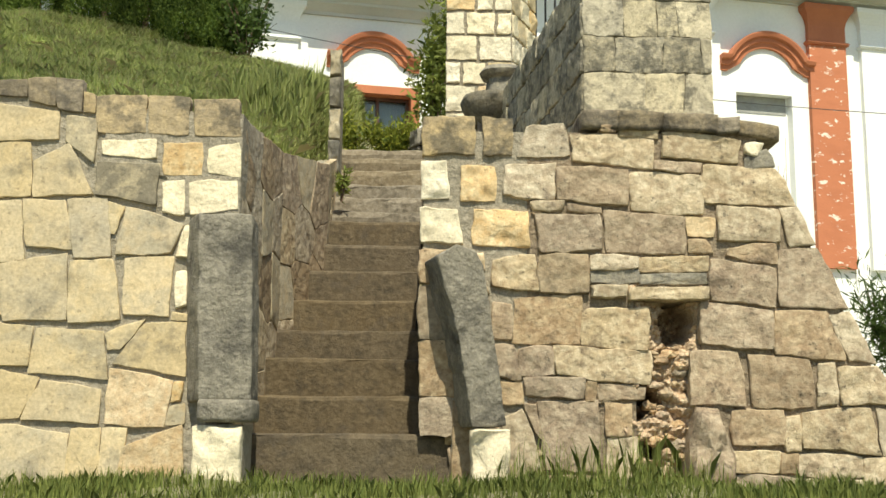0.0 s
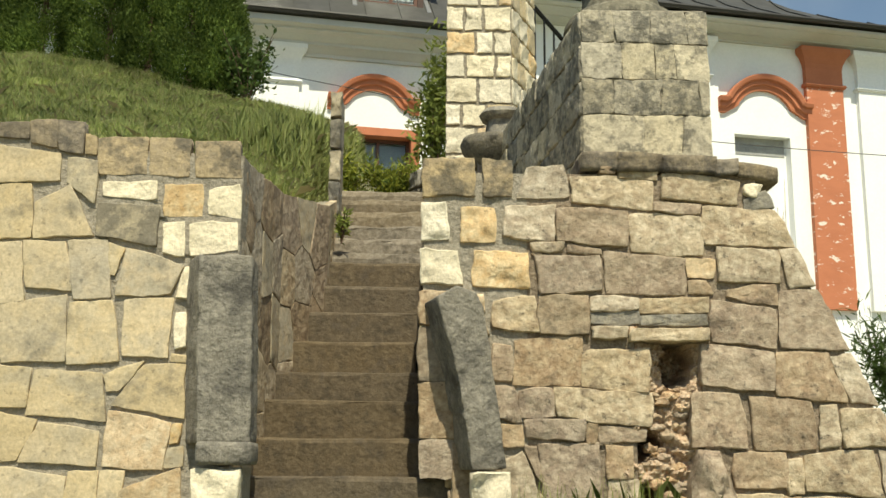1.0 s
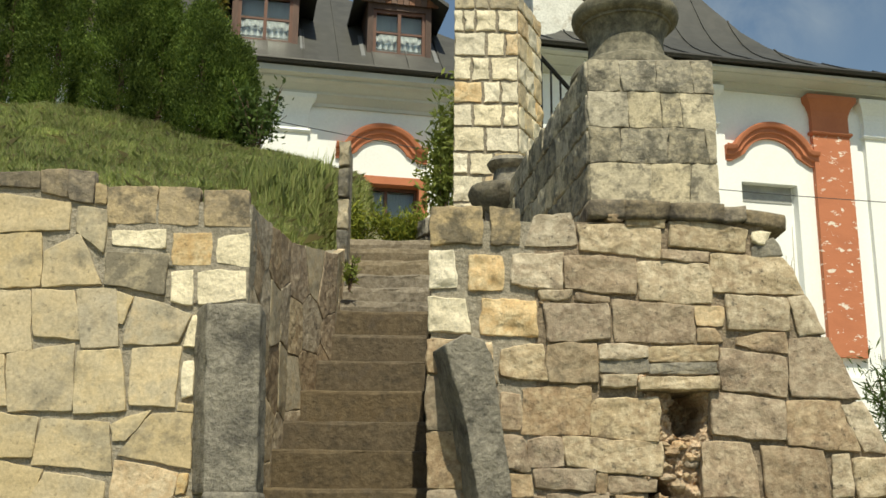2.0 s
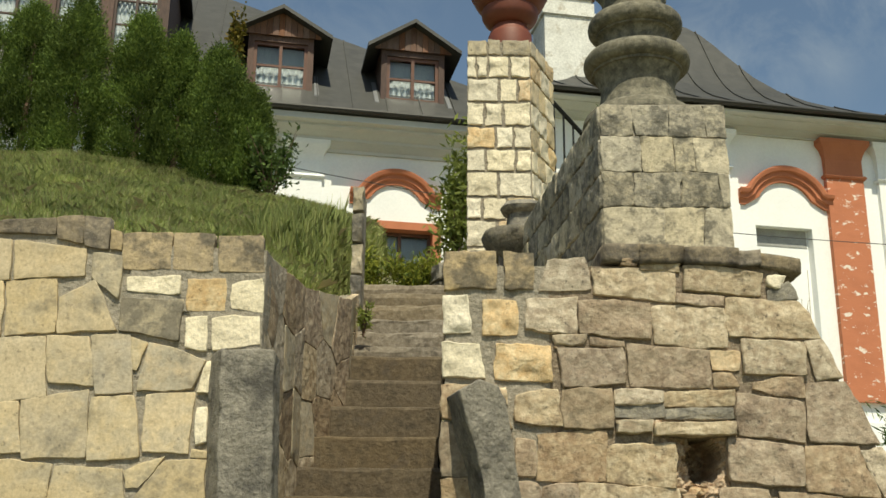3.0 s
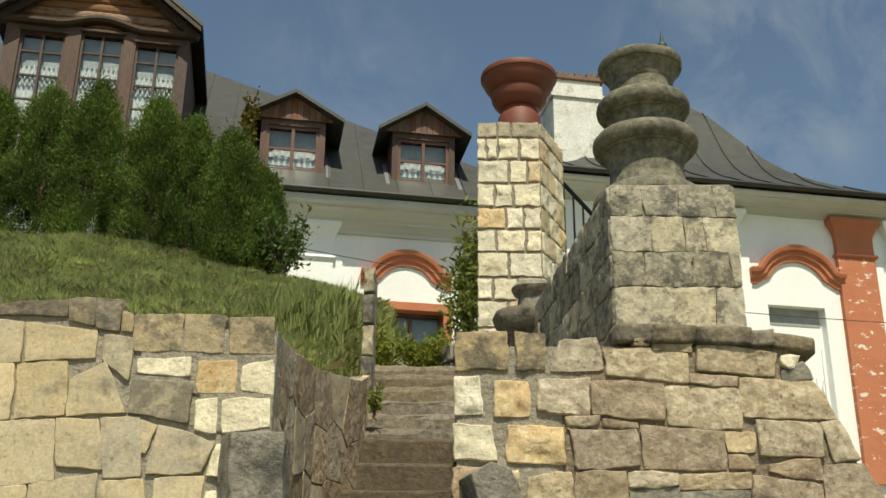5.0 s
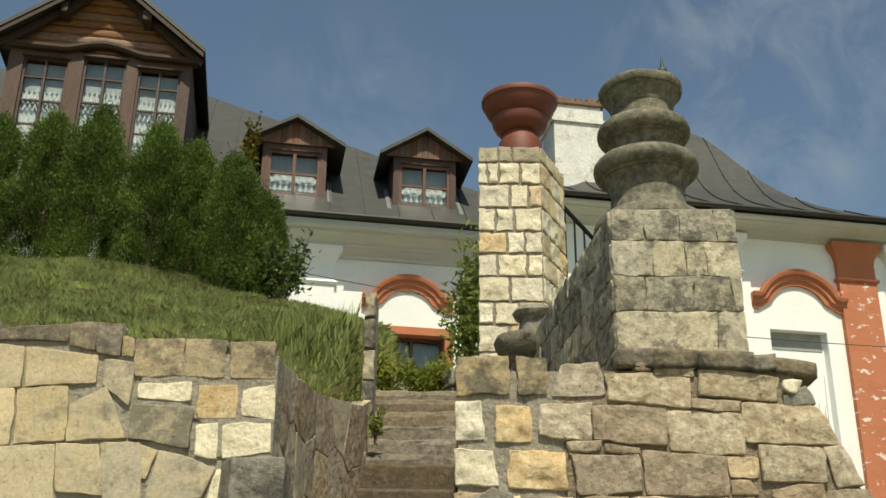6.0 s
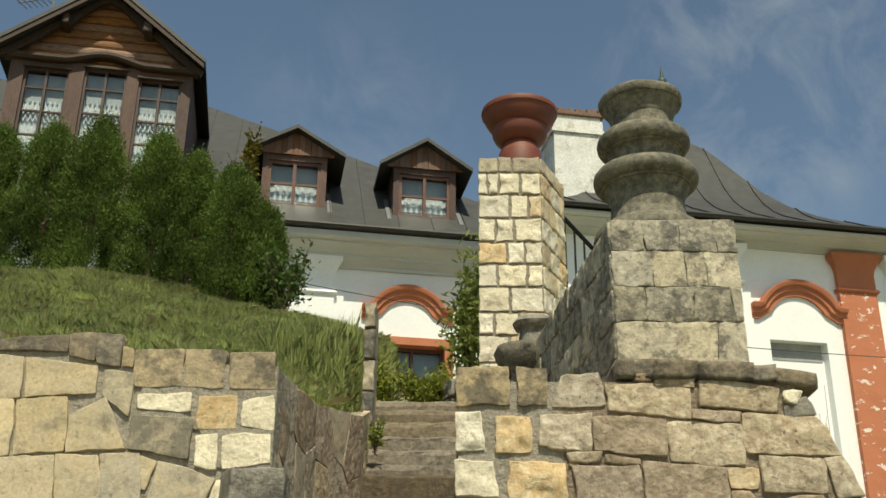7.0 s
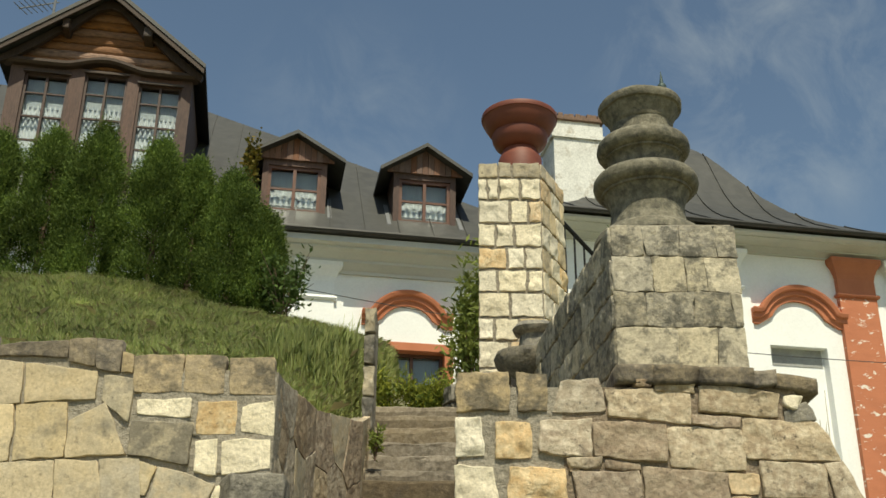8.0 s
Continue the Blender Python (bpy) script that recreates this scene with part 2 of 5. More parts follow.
SHEER = material("grey_sheer_curtain", (0.5, 0.52, 0.54), [(0.4, 0.42, 0.44)], scale=10, fine=80, bump=0.1, stretch=(4, 4, 0.3))
STRAW = material("dry_brown_stalk", (0.34, 0.25, 0.15), [(0.26, 0.18, 0.11)], scale=8, fine=50, bump=0.0)
CHIMNEYMAT = material("stained_white_chimney_plaster", (0.72, 0.71, 0.66), [(0.6, 0.59, 0.54)], scale=3, fine=30, bump=0.2, spots=(0.4, 0.35, 0.27), spot_scale=4.0, spot_at=(0.55, 0.66))
BRICKMAT = material("old_red_brown_brick", (0.2, 0.12, 0.08), [(0.13, 0.085, 0.06)], scale=12, fine=70, bump=0.5)
IRON = material("black_wrought_iron", (0.02, 0.02, 0.02), rough=0.5, metal=0.6, bump=0.0)
GREENIRON = material("verdigris_iron", (0.05, 0.08, 0.075), [(0.03, 0.045, 0.042)], rough=0.6, metal=0.3, bump=0.1)
ZINC = material("galvanised_flashing", (0.2, 0.205, 0.21), rough=0.55, metal=0.4, scale=4, fine=30, bump=0.1)
CABLEMAT = material("grey_cable_sheath", (0.06, 0.06, 0.06), bump=0.0)
BARK = material("thuja_bark", (0.16, 0.10, 0.065), [(0.1, 0.065, 0.045)], scale=12, fine=60, bump=0.6, stretch=(3, 3, 0.6))
# Weathered pole grey; also colours the painted shade in the niche head.
POLE_SHADE_GREY = material("weathered_pole_and_niche_shade_grey", (0.36, 0.36, 0.34), [(0.28, 0.28, 0.27)], scale=6, fine=60, bump=0.2)
SOIL = material("turf_and_soil", (0.165, 0.17, 0.085), [(0.13, 0.145, 0.06), (0.22, 0.19, 0.125)], scale=1.6, fine=40, bump=0.8)
GRASS = leaf_material("grass_blades", (0.56, 0.59, 0.25), (0.33, 0.40, 0.13), 0.5, 0.3)
LUSH = leaf_material("lush_grass_blades", (0.29, 0.32, 0.1), (0.12, 0.165, 0.042), 0.4, 0.25)
DRYGRASS = leaf_material("dry_grass_blades", (0.55, 0.48, 0.29), (0.38, 0.35, 0.17), 0.35, 0.3)
THUJA = leaf_material("thuja_foliage", (0.175, 0.24, 0.05), (0.04, 0.075, 0.018), 0.35, 0.4)
SHRUB = leaf_material("dark_shrub_leaves", (0.1, 0.15, 0.04), (0.045, 0.075, 0.022), 0.35, 0.3)
OLIVELEAF = leaf_material("olive_green_leaves", (0.30, 0.34, 0.085), (0.11, 0.145, 0.04), 0.4, 0.3)
JUNIPER = leaf_material("yellow_green_juniper", (0.36, 0.37, 0.06), (0.1, 0.15, 0.035), 0.35, 0.3)
VINE = leaf_material("yellowing_vine_leaves", (0.22, 0.16, 0.03), (0.08, 0.09, 0.02), 0.3, 0.3)
GLASS = bpy.data.materials.new("window_glass")
GLASS.use_nodes = True
gn, gl = GLASS.node_tree.nodes, GLASS.node_tree.links
gt, gg, gm = gn.new("ShaderNodeBsdfTransparent"), gn.new("ShaderNodeBsdfGlossy"), gn.new("ShaderNodeMixShader")
gt.inputs[0].default_value = (0.86, 0.9, 0.9, 1)
gg.inputs["Roughness"].default_value = 0.03
gf = gn.new("ShaderNodeFresnel")
gf.inputs[0].default_value = 1.5
gl.new(gf.outputs[0], gm.inputs[0])
gl.new(gt.outputs[0], gm.inputs[1])
gl.new(gg.outputs[0], gm.inputs[2])
gl.new(gm.outputs[0], gn["Material Output"].inputs[0])


# ---- mesh helpers ----
def mesh_of(bm, mat, smooth=False):
    me = bpy.data.meshes.new("mesh")
    bmesh.ops.recalc_face_normals(bm, faces=bm.faces)
    bm.to_mesh(me)
    bm.free()
    me.materials.append(mat)
    if smooth:
        me.polygons.foreach_set("use_smooth", [True] * len(me.polygons))
    return me


def empty(name, at, label, category, group="", kind=""):
    ob = new(name)
    ob.location = at
    return tagged(ob, label, category, group, kind)


def base_of(ob):
    """Where a thing or part stands, from its own and its parents' places."""
    p = Vector((0, 0, 0))
    while ob is not None:
        p = p + Vector(ob.location) + ob.matrix_parent_inverse.translation
        ob = ob.parent
    return p


def part(name, bm, mat, parent=None, label="", smooth=False):
    """One mesh object in world coordinates, under a thing or a part."""
    me = bm if isinstance(bm, bpy.types.Mesh) else mesh_of(bm, mat, smooth)
    ob = new(name, me)
    if parent is not None:
        ob.parent = parent
        ob.matrix_parent_inverse = Matrix.Translation(-base_of(parent))
    return tagged(ob, label)


def box(bm, x0, x1, y0, y1, z0, z1, m=None, bevel=0.0):
    vs = [bm.verts.new((x, y, z)) for z in (z0, z1) for y in (y0, y1) for x in (x0, x1)]
    fs = [bm.faces.new([vs[i] for i in q]) for q in ((0, 2, 3, 1), (4, 5, 7, 6), (0, 1, 5, 4), (2, 6, 7, 3), (0, 4, 6, 2), (1, 3, 7, 5))]
    if bevel:
        es = list({e for f in fs for e in f.edges})
        r = bmesh.ops.bevel(bm, geom=es, offset=bevel, segments=2, affect="EDGES", profile=0.6)
        vs = list({v for f in r["faces"] for v in f.verts} | {v for v in vs if v.is_valid})
    if m is not None:
        for v in vs:
            v.co = m @ v.co
    return vs


def boxes(*specs, m=None, bevel=0.0):
    bm = bmesh.new()
    for sp in specs:
        box(bm, *sp, m=m, bevel=bevel)
    return bm


def prism(bm, pts, depth, m):
    """A polygon in local x-z, from local y = 0 to y = depth."""
    a = [bm.verts.new(m @ Vector((x, 0, z))) for x, z in pts]
    b = [bm.verts.new(m @ Vector((x, depth, z))) for x, z in pts]
    bm.faces.new(a)
    bm.faces.new(b[::-1])
    for i in range(len(pts)):
        j = (i + 1) % len(pts)
        bm.faces.new((a[i], b[i], b[j], a[j]))


def extrude_profile(bm, prof, x0, x1, m, n=1):
    """A profile of (y, z) drawn along local x."""
    rows = [[bm.verts.new(m @ Vector((x0 + (x1 - x0) * k / n, y, z))) for y, z in prof] for k in range(n + 1)]
    for a, b in zip(rows, rows[1:]):
        for i in range(len(prof)):
            j = (i + 1) % len(prof)
            bm.faces.new((a[i], a[j], b[j], b[i]))
    bm.faces.new(rows[0][::-1])
    bm.faces.new(rows[-1])


def lathe(prof, at, segs=48, wob=0.0, squash=1.0):
    bm = bmesh.new()
    rings = []
    for r, z in prof:
        ring = []
        for k in range(segs):
            a = 2 * math.pi * k / segs
            rr = r * (1 + wob * noise.noise(Vector((math.cos(a) * 2, math.sin(a) * 2, z * 9 + at[0]))))
            ring.append(bm.verts.new((at[0] + rr * math.cos(a), at[1] + rr * math.sin(a) * squash, at[2] + z)))
        rings.append(ring)
    for a, b in zip(rings, rings[1:]):
        for k in range(segs):
            j = (k + 1) % segs
            bm.faces.new((a[k], a[j], b[j], b[k]))
    bm.faces.new(rings[0][::-1])
    bm.faces.new(rings[-1])
    bmesh.ops.recalc_face_normals(bm, faces=bm.faces)
    for e in bm.edges:
        e.smooth = e.calc_face_angle(0.0) < 0.7
    return bm


def tube(path, r0, r1=None, segs=6):
    bm = bmesh.new()
    r1 = r0 if r1 is None else r1
    rings = []
    for i, p in enumerate(path):
        p = Vector(p)
        d = (Vector(path[min(i + 1, len(path) - 1)]) - Vector(path[max(i - 1, 0)])).normalized()
        s = d.orthogonal().normalized()
        q = d.cross(s)
        r = r0 + (r1 - r0) * i / max(1, len(path) - 1)
        rings.append([bm.verts.new(p + r * (math.cos(2 * math.pi * k / segs) * s + math.sin(2 * math.pi * k / segs) * q)) for k in range(segs)])
    for a, b in zip(rings, rings[1:]):
        for k in range(segs):
            j = (k + 1) % segs
            bm.faces.new((a[k], a[j], b[j], b[k]))
    bm.faces.new(rings[0][::-1])
    bm.faces.new(rings[-1])
    return bm


def quads_mesh(verts, per, mat):
    """A mesh from an array of separate faces with `per` corners each."""
    me = bpy.data.meshes.new("mesh")
    n = len(verts) // per
    me.vertices.add(len(verts))
    me.vertices.foreach_set("co", np.asarray(verts, dtype=np.float32).ravel())
    me.loops.add(len(verts))
    me.loops.foreach_set("vertex_index", np.arange(len(verts), dtype=np.int32))
    me.polygons.add(n)
    me.polygons.foreach_set("loop_start", np.arange(0, n * per, per, dtype=np.int32))
    me.update(calc_edges=True)
    me.materials.append(mat)
    return me


# ---- masonry ----
R = random.Random(7)


def clip(poly, a, b, c):
    """The part of a polygon where a*u + b*z <= c."""
    out = []
    for i, p in enumerate(poly):
        q = poly[(i + 1) % len(poly)]
        dp, dq = a * p[0] + b * p[1] - c, a * q[0] + b * q[1] - c
        if dp <= 0:
            out.append(p)
        if (dp < 0 < dq) or (dq < 0 < dp):
            t = dp / (dp - dq)
            out.append((p[0] + t * (q[0] - p[0]), p[1] + t * (q[1] - p[1])))
    return out


def stone_mesh(poly, m, proud, mat, rough=0.012, gap=0.009, back=0.05, round_to=0.007, ragged=0.009, lean=0.035):
    """One stone: an uneven outline with rounded arrises and a pitched face; m takes (u, out, z) into the world."""
    cx, cz = sum(p[0] for p in poly) / len(poly), sum(p[1] for p in poly) / len(poly)
    size = min(max(p[0] for p in poly) - min(p[0] for p in poly), max(p[1] for p in poly) - min(p[1] for p in poly))
    ring = []
    for i, p in enumerate(poly):
        q = poly[(i + 1) % len(poly)]
        d = math.hypot(q[0] - p[0], q[1] - p[1])
        k = max(1, min(9, round(d / 0.036)))
        for s in range(k):
            t = (s + (0.0 if s else 0.09)) / k
            ring.append((p[0] + (q[0] - p[0]) * t, p[1] + (q[1] - p[1]) * t))
            if s == k - 1:
                t = 1 - 0.09
                if k == 1:
                    ring.append((p[0] + (q[0] - p[0]) * t, p[1] + (q[1] - p[1]) * t))
    seed = R.random() * 50
    bm = bmesh.new()
    tilt_u, tilt_z = R.uniform(-lean, lean), R.uniform(-lean, lean)

    def at(p, shrink, out, amp):
        dx, dz = p[0] - cx, p[1] - cz
        d = math.hypot(dx, dz) or 1
        w = noise.noise(Vector((p[0] * 14 + seed, p[1] * 14, 0.3))) * amp + noise.noise(Vector((p[0] * 46, p[1] * 46, seed))) * amp * 0.6
        k = max(0.42, 1 - (shrink + w) / d) if shrink < 0.5 else 0.4
        u, z = cx + dx * k, cz + dz * k
        o = out + (0 if out <= 0 else noise.noise(Vector((u * 11, z * 11, seed))) * rough + noise.noise(Vector((u * 34, z * 34, seed + 3))) * rough * 0.45 + tilt_u * (u - cx) + tilt_z * (z - cz))
        if out > 0:
            o = max(o, 0.001)
        return bm.verts.new(m @ Vector((u, o, z)))
    rad = min(round_to, size * 0.1)
    rings = [[at(p, gap, -back, 0.006) for p in ring], [at(p, gap, proud * 0.5, ragged) for p in ring],
             [at(p, gap + rad, proud, ragged) for p in ring], [at(p, min(0.49, gap + rad + size * 0.09), proud + rad * 0.25, 0.012) for p in ring], [at(p, min(0.49, gap + rad + size * 0.2), proud + rad * 0.3, 0.02) for p in ring], [at(p, 0.6, proud + rad * 0.3, 0.0) for p in ring]]
    for a, b in zip(rings, rings[1:]):
        for k in range(len(ring)):
            j = (k + 1) % len(ring)
            bm.faces.new((a[k], a[j], b[j], b[k]))
    for ring_ in rings[1:3]:
        for k in range(len(ring)):
            e = bm.edges.get((ring_[k], ring_[(k + 1) % len(ring)]))
            if e:
                e.smooth = False
    c = bm.verts.new(m @ Vector((cx, proud + rad * 0.3 + noise.noise(Vector((seed, 0, 0))) * rough, cz)))
    for k in range(len(ring)):
        bm.faces.new((rings[-1][k], rings[-1][(k + 1) % len(ring)], c))
    return mesh_of(bm, mat, smooth=True)


def courses(parent, m, bounds, joints, mats, u0=None, wave=0.02, slant=0.02, proud=(0.012, 0.035), clips=(), skip=None, name="stone", span=(0, 1), rough=0.012, gap=0.009, round_to=0.007, wide=None, ragged=0.009, lean=0.035):
    """Courses of stones on a face. bounds: (z at span[0], z at span[1]) from the top down; joints: u of the upright joints of each course."""
    n = 0
    ph = R.random() * 40

    def zb(k, u):
        a, b = bounds[k]
        t = (u - span[0]) / (span[1] - span[0])
        w = 0 if k in (0, len(bounds) - 1) else wave
        return a + (b - a) * t + w * noise.noise(Vector((u * 4.6 + ph, k * 5.7, 0)))
    for k, row in enumerate(joints):
        offs = [(R.uniform(-slant, slant) if 0 < i < len(row) - 1 else 0) for i in range(len(row))]
        for i in range(len(row) - 1):
            a0, a1, b0, b1 = row[i] - offs[i], row[i + 1] - offs[i + 1], row[i] + offs[i], row[i + 1] + offs[i + 1]
            mid = 0.5 * (row[i] + row[i + 1])
            poly = [(a0, zb(k + 1, a0)), ((a0 + a1) / 2, zb(k + 1, mid)), (a1, zb(k + 1, a1)), (b1, zb(k, b1)), ((b0 + b1) / 2, zb(k, mid)), (b0, zb(k, b0))]
            for cl in clips:
                poly = clip(poly, *cl)
            if len(poly) < 3 or (skip and skip(mid, 0.5 * (zb(k, mid) + zb(k + 1, mid)))):
                continue
            ext = max(p[0] for p in poly) - min(p[0] for p in poly), max(p[1] for p in poly) - min(p[1] for p in poly)
            if min(ext) < 0.035:
                continue
            mat = mats(k, mid, i, len(row) - 1)
            pitched = mat in (PALE, OCHRE)
            part(name, stone_mesh(poly, m, R.uniform(*proud), mat, rough * (1.8 if pitched else 1), gap * (1.5 if pitched else 1) + (wide(k, mid) if wide else 0), 0.05, round_to, ragged, lean), mat, parent)
            n += 1
    return n


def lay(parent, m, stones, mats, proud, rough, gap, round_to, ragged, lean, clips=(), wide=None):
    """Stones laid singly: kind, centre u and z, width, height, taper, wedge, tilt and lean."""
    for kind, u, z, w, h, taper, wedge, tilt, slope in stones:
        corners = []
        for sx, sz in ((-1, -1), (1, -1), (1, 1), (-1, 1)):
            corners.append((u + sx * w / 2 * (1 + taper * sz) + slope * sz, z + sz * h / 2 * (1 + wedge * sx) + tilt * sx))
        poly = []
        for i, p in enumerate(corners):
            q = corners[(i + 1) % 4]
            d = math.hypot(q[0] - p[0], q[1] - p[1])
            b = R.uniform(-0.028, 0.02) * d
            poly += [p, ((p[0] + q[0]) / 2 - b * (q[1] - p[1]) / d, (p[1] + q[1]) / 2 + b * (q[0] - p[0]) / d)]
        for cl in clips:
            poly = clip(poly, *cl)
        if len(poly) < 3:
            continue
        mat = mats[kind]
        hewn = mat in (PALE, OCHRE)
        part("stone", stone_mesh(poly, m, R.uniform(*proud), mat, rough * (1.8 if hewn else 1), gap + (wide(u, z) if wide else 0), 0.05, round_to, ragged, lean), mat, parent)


def rubble_face(parent, m, ln, low, high, size):
    """Polygonal stones fitted to one another: each keeps what lies nearest to its own middle."""
    seeds = []
    for a in range(max(2, round(ln / size))):
        step = ln / max(2, round(ln / size))
        u = (a + 0.5) * step
        z0, z1 = low[0] + (low[1] - low[0]) * u / ln, high[0] + (high[1] - high[0]) * u / ln
        n = max(2, round((z1 - z0) / (size * 1.15)))
        for b in range(n):
            seeds.append((u + R.uniform(-0.3, 0.3) * step, z0 + (b + 0.5 + (0.3 if a % 2 else -0.2) + R.uniform(-0.25, 0.25)) * (z1 - z0) / n))
    for i, (u, z) in enumerate(seeds):
        poly = [(0, low[0]), (ln, low[1]), (ln, high[1]), (0, high[0])]
        for k, (v, w) in enumerate(seeds):
            if k != i and abs(u - v) + abs(z - w) < 4 * size and poly:
                poly = clip(poly, v - u, w - z, ((v * v + w * w) - (u * u + z * z)) / 2)
        if len(poly) < 3:
            continue
        mat = R.choice((LIGHTTAN, LIGHTTAN, GREYCREAM, OCHRE, TAN))
        part("stone", stone_mesh(poly, m, R.uniform(0.001, 0.006), mat, 0.006, 0.004, 0.05, 0.004, 0.009, 0.005), mat, parent)


def fill_row(u0, u1, w, jit=0.3):
    """Joints from u0 to u1 with stones of about the width w."""
    row, u = [u0], u0
    while u1 - u > w * 1.5:
        u += w * R.uniform(1 - jit, 1 + jit)
        row.append(u)
    return row + [u1]


def face(origin, yaw):
    """(u, out, z) into the world for an upright face whose u runs at yaw degrees from +x; out is towards u turned right."""
    a = radians(yaw)
    return Matrix(((math.cos(a), math.sin(a), 0, origin[0]), (math.sin(a), -math.cos(a), 0, origin[1]), (0, 0, 1, 0), (0, 0, 0, 1)))


# ---- ground ----
def smooth(a, b, x):
    t = np.clip((x - a) / (b - a), 0, 1)
    return t * t * (3 - 2 * t)


def ground_height(x, y):
    x, y = np.asarray(x, float), np.asarray(y, float)
    front = 1.22 - 1.22 * smooth(0.0, 1.0, (4.4 - y) / 4.2) - 0.06 * np.clip(-1.5 - x, 0, 4)
    front = front - 2.5 * smooth(2, 40, -y)
    top = 6.28 - 0.26 * np.clip(x + 4.5, 0, 3.6)
    hill = 3.02 + (top - 3.02) * np.clip((y - 5.1) / 6.9, 0, 1)
    s = np.clip(-x - 0.78, 0, 9)
    low = 2.95 + 0.16 * (y - 5) + 0.9 * np.clip(y - 7.3, 0, 1.6)
    low = np.minimum(low, hill)
    hill = low + (hill - low) * smooth(0.0, 1.3, s)
    stair = 0.95 + 0.66 * (y - 5)
    stair = np.minimum(stair, 3.62) + 0.42 * np.clip(y - 9.0, 0, 3.0)
    right = 3.0 + 0.3 * np.clip(y - 8.5, 0, 5)
    edge = -1.28 + 0.26 * smooth(6.2, 7.0, y)
    z = hill + (stair - hill) * smooth(0.0, 0.14, x - edge)
    z = z + (right - z) * smooth(0.0, 0.14, x - np.where(y < 7.6, 0.0, -0.3))
    low_right = 1.1 + 0.09 * np.clip(y - 4, 0, 14)
    z = z + (low_right - z) * smooth(0.0, 0.35, x - (1.0 + 0.13 * np.clip(y - 5, 0, 20)))
    y0 = np.where(x < -1.1, 5.24, 5.9)
    z = front + (z - front) * smooth(0.0, 0.16, y - y0)
    return z


def bumps(x, y):
    return 0.03 * np.sin(3.1 * x + 1.3 * np.sin(2.3 * y)) * np.sin(2.7 * y + 0.6) + 0.015 * np.sin(9.1 * x + 2 * np.sin(5 * y))


def axis(lo, hi, step, far):
    mid = np.arange(lo, hi + 1e-6, step)
    grow = np.cumsum(step * 1.35 ** np.arange(1, 60))
    grow = grow[grow < far]
    return np.concatenate([lo - grow[::-1], mid, hi + grow])


gx, gy = axis(-7.5, 6.0, 0.09, 900), axis(1.5, 13.5, 0.09, 900)
GX, GY = np.meshgrid(gx, gy)
GZ = ground_height(GX, GY) + bumps(GX, GY)
gme = bpy.data.meshes.new("mesh")
idx = np.arange(GX.size).reshape(GX.shape)
quads = np.stack([idx[:-1, :-1], idx[:-1, 1:], idx[1:, 1:], idx[1:, :-1]], -1).reshape(-1, 4)
gme.from_pydata(np.stack([GX.ravel(), GY.ravel(), GZ.ravel()], 1).tolist(), [], quads.tolist())
gme.materials.append(SOIL)
gme.polygons.foreach_set("use_smooth", [True] * len(gme.polygons))
tagged(new("ground", gme), "grassy hillside turf rising behind the stone walls", "ground", kind="structure")


def blades(name, n, area, length, width, mat, label, seed, keep=None, lean=0.5):
    """Grass: n narrow bent blades strewn over area (x0, x1, y0, y1)."""
    g = np.random.default_rng(seed)
    x, y = g.uniform(area[0], area[1], n), g.uniform(area[2], area[3], n)
    if keep is not None:
        k = keep(x, y, g)
        x, y = x[k], y[k]
    n = len(x)
    z = ground_height(x, y) + bumps(x, y) - 0.01
    ln = length * g.uniform(0.45, 1.25, n) * (0.6 + 0.45 * np.sin(2.1 * x + 1.7 * np.sin(1.9 * y)) ** 2 + 0.4 * np.sin(7.3 * x + 2.1 * np.sin(6.1 * y)) ** 2 * np.sin(5.7 * y + 1.9 * np.sin(4.3 * x)) ** 2)
    a = g.uniform(0, 2 * np.pi, n)
    tilt = lean * g.uniform(0.1, 1.0, n)
    w = width * g.uniform(0.6, 1.3, n)
    side = np.stack([np.cos(a), np.sin(a), 0 * a], 1) * w[:, None] / 2
    b = a + np.pi / 2 + g.uniform(-0.6, 0.6, n)
    out = np.stack([np.cos(b), np.sin(b), 0 * b], 1)
    p = np.stack([x, y, z], 1)
    up = np.array([0, 0, 1.0])
    mid = p + (out * (tilt * 0.35)[:, None] + up * 0.6) * ln[:, None]
    tip = p + (out * tilt[:, None] + up * (1 - 0.35 * tilt)[:, None]) * ln[:, None]
    v = np.stack([p - side, p + side, mid + side * 0.7, tip, mid - side * 0.7], 1).reshape(-1, 3)
    ob = new(name, quads_mesh(v, 5, mat))
    return tagged(ob, label, "grass", kind="stuff")


def on_hill(x, y, g):
    return (x < -1.06 + 0.2 * smooth(6.2, 7.0, y)) & (y > 5.2)


blades("grass", 280000, (-6.4, -0.75, 5.25, 12.3), 0.115, 0.0062, GRASS, "short green grass covering the steep bank", 3, on_hill, 0.75)
blades("grass", 40000, (-2.1, -0.85, 5.4, 8.4), 0.075, 0.0065, GRASS, "matted short grass on the bank above the stairs", 9, on_hill, 1.4)
blades("grass", 60000, (-6.4, -0.75, 5.25, 12.3), 0.12, 0.005, DRYGRASS, "dry straw-coloured blades among the bank's grass", 4, on_hill, 1.25)
blades("grass", 2200, (-1.6, -0.85, 7.5, 8.6), 0.25, 0.01, GRASS, "tall tufted grass beside the stair post", 5, on_hill)
blades("grass", 22000, (-2.9, 3.2, 3.9, 4.95), 0.085, 0.0045, LUSH, "grass at the foot of the walls", 6, lambda x, y, g: ~((x > -1.25) & (x < -0.85) & (y > 4.65)))
blades("grass", 420, (0.25, 1.3, 4.75, 5.12), 0.21, 0.0035, LUSH, "tall grass tuft at the buttress foot", 8)


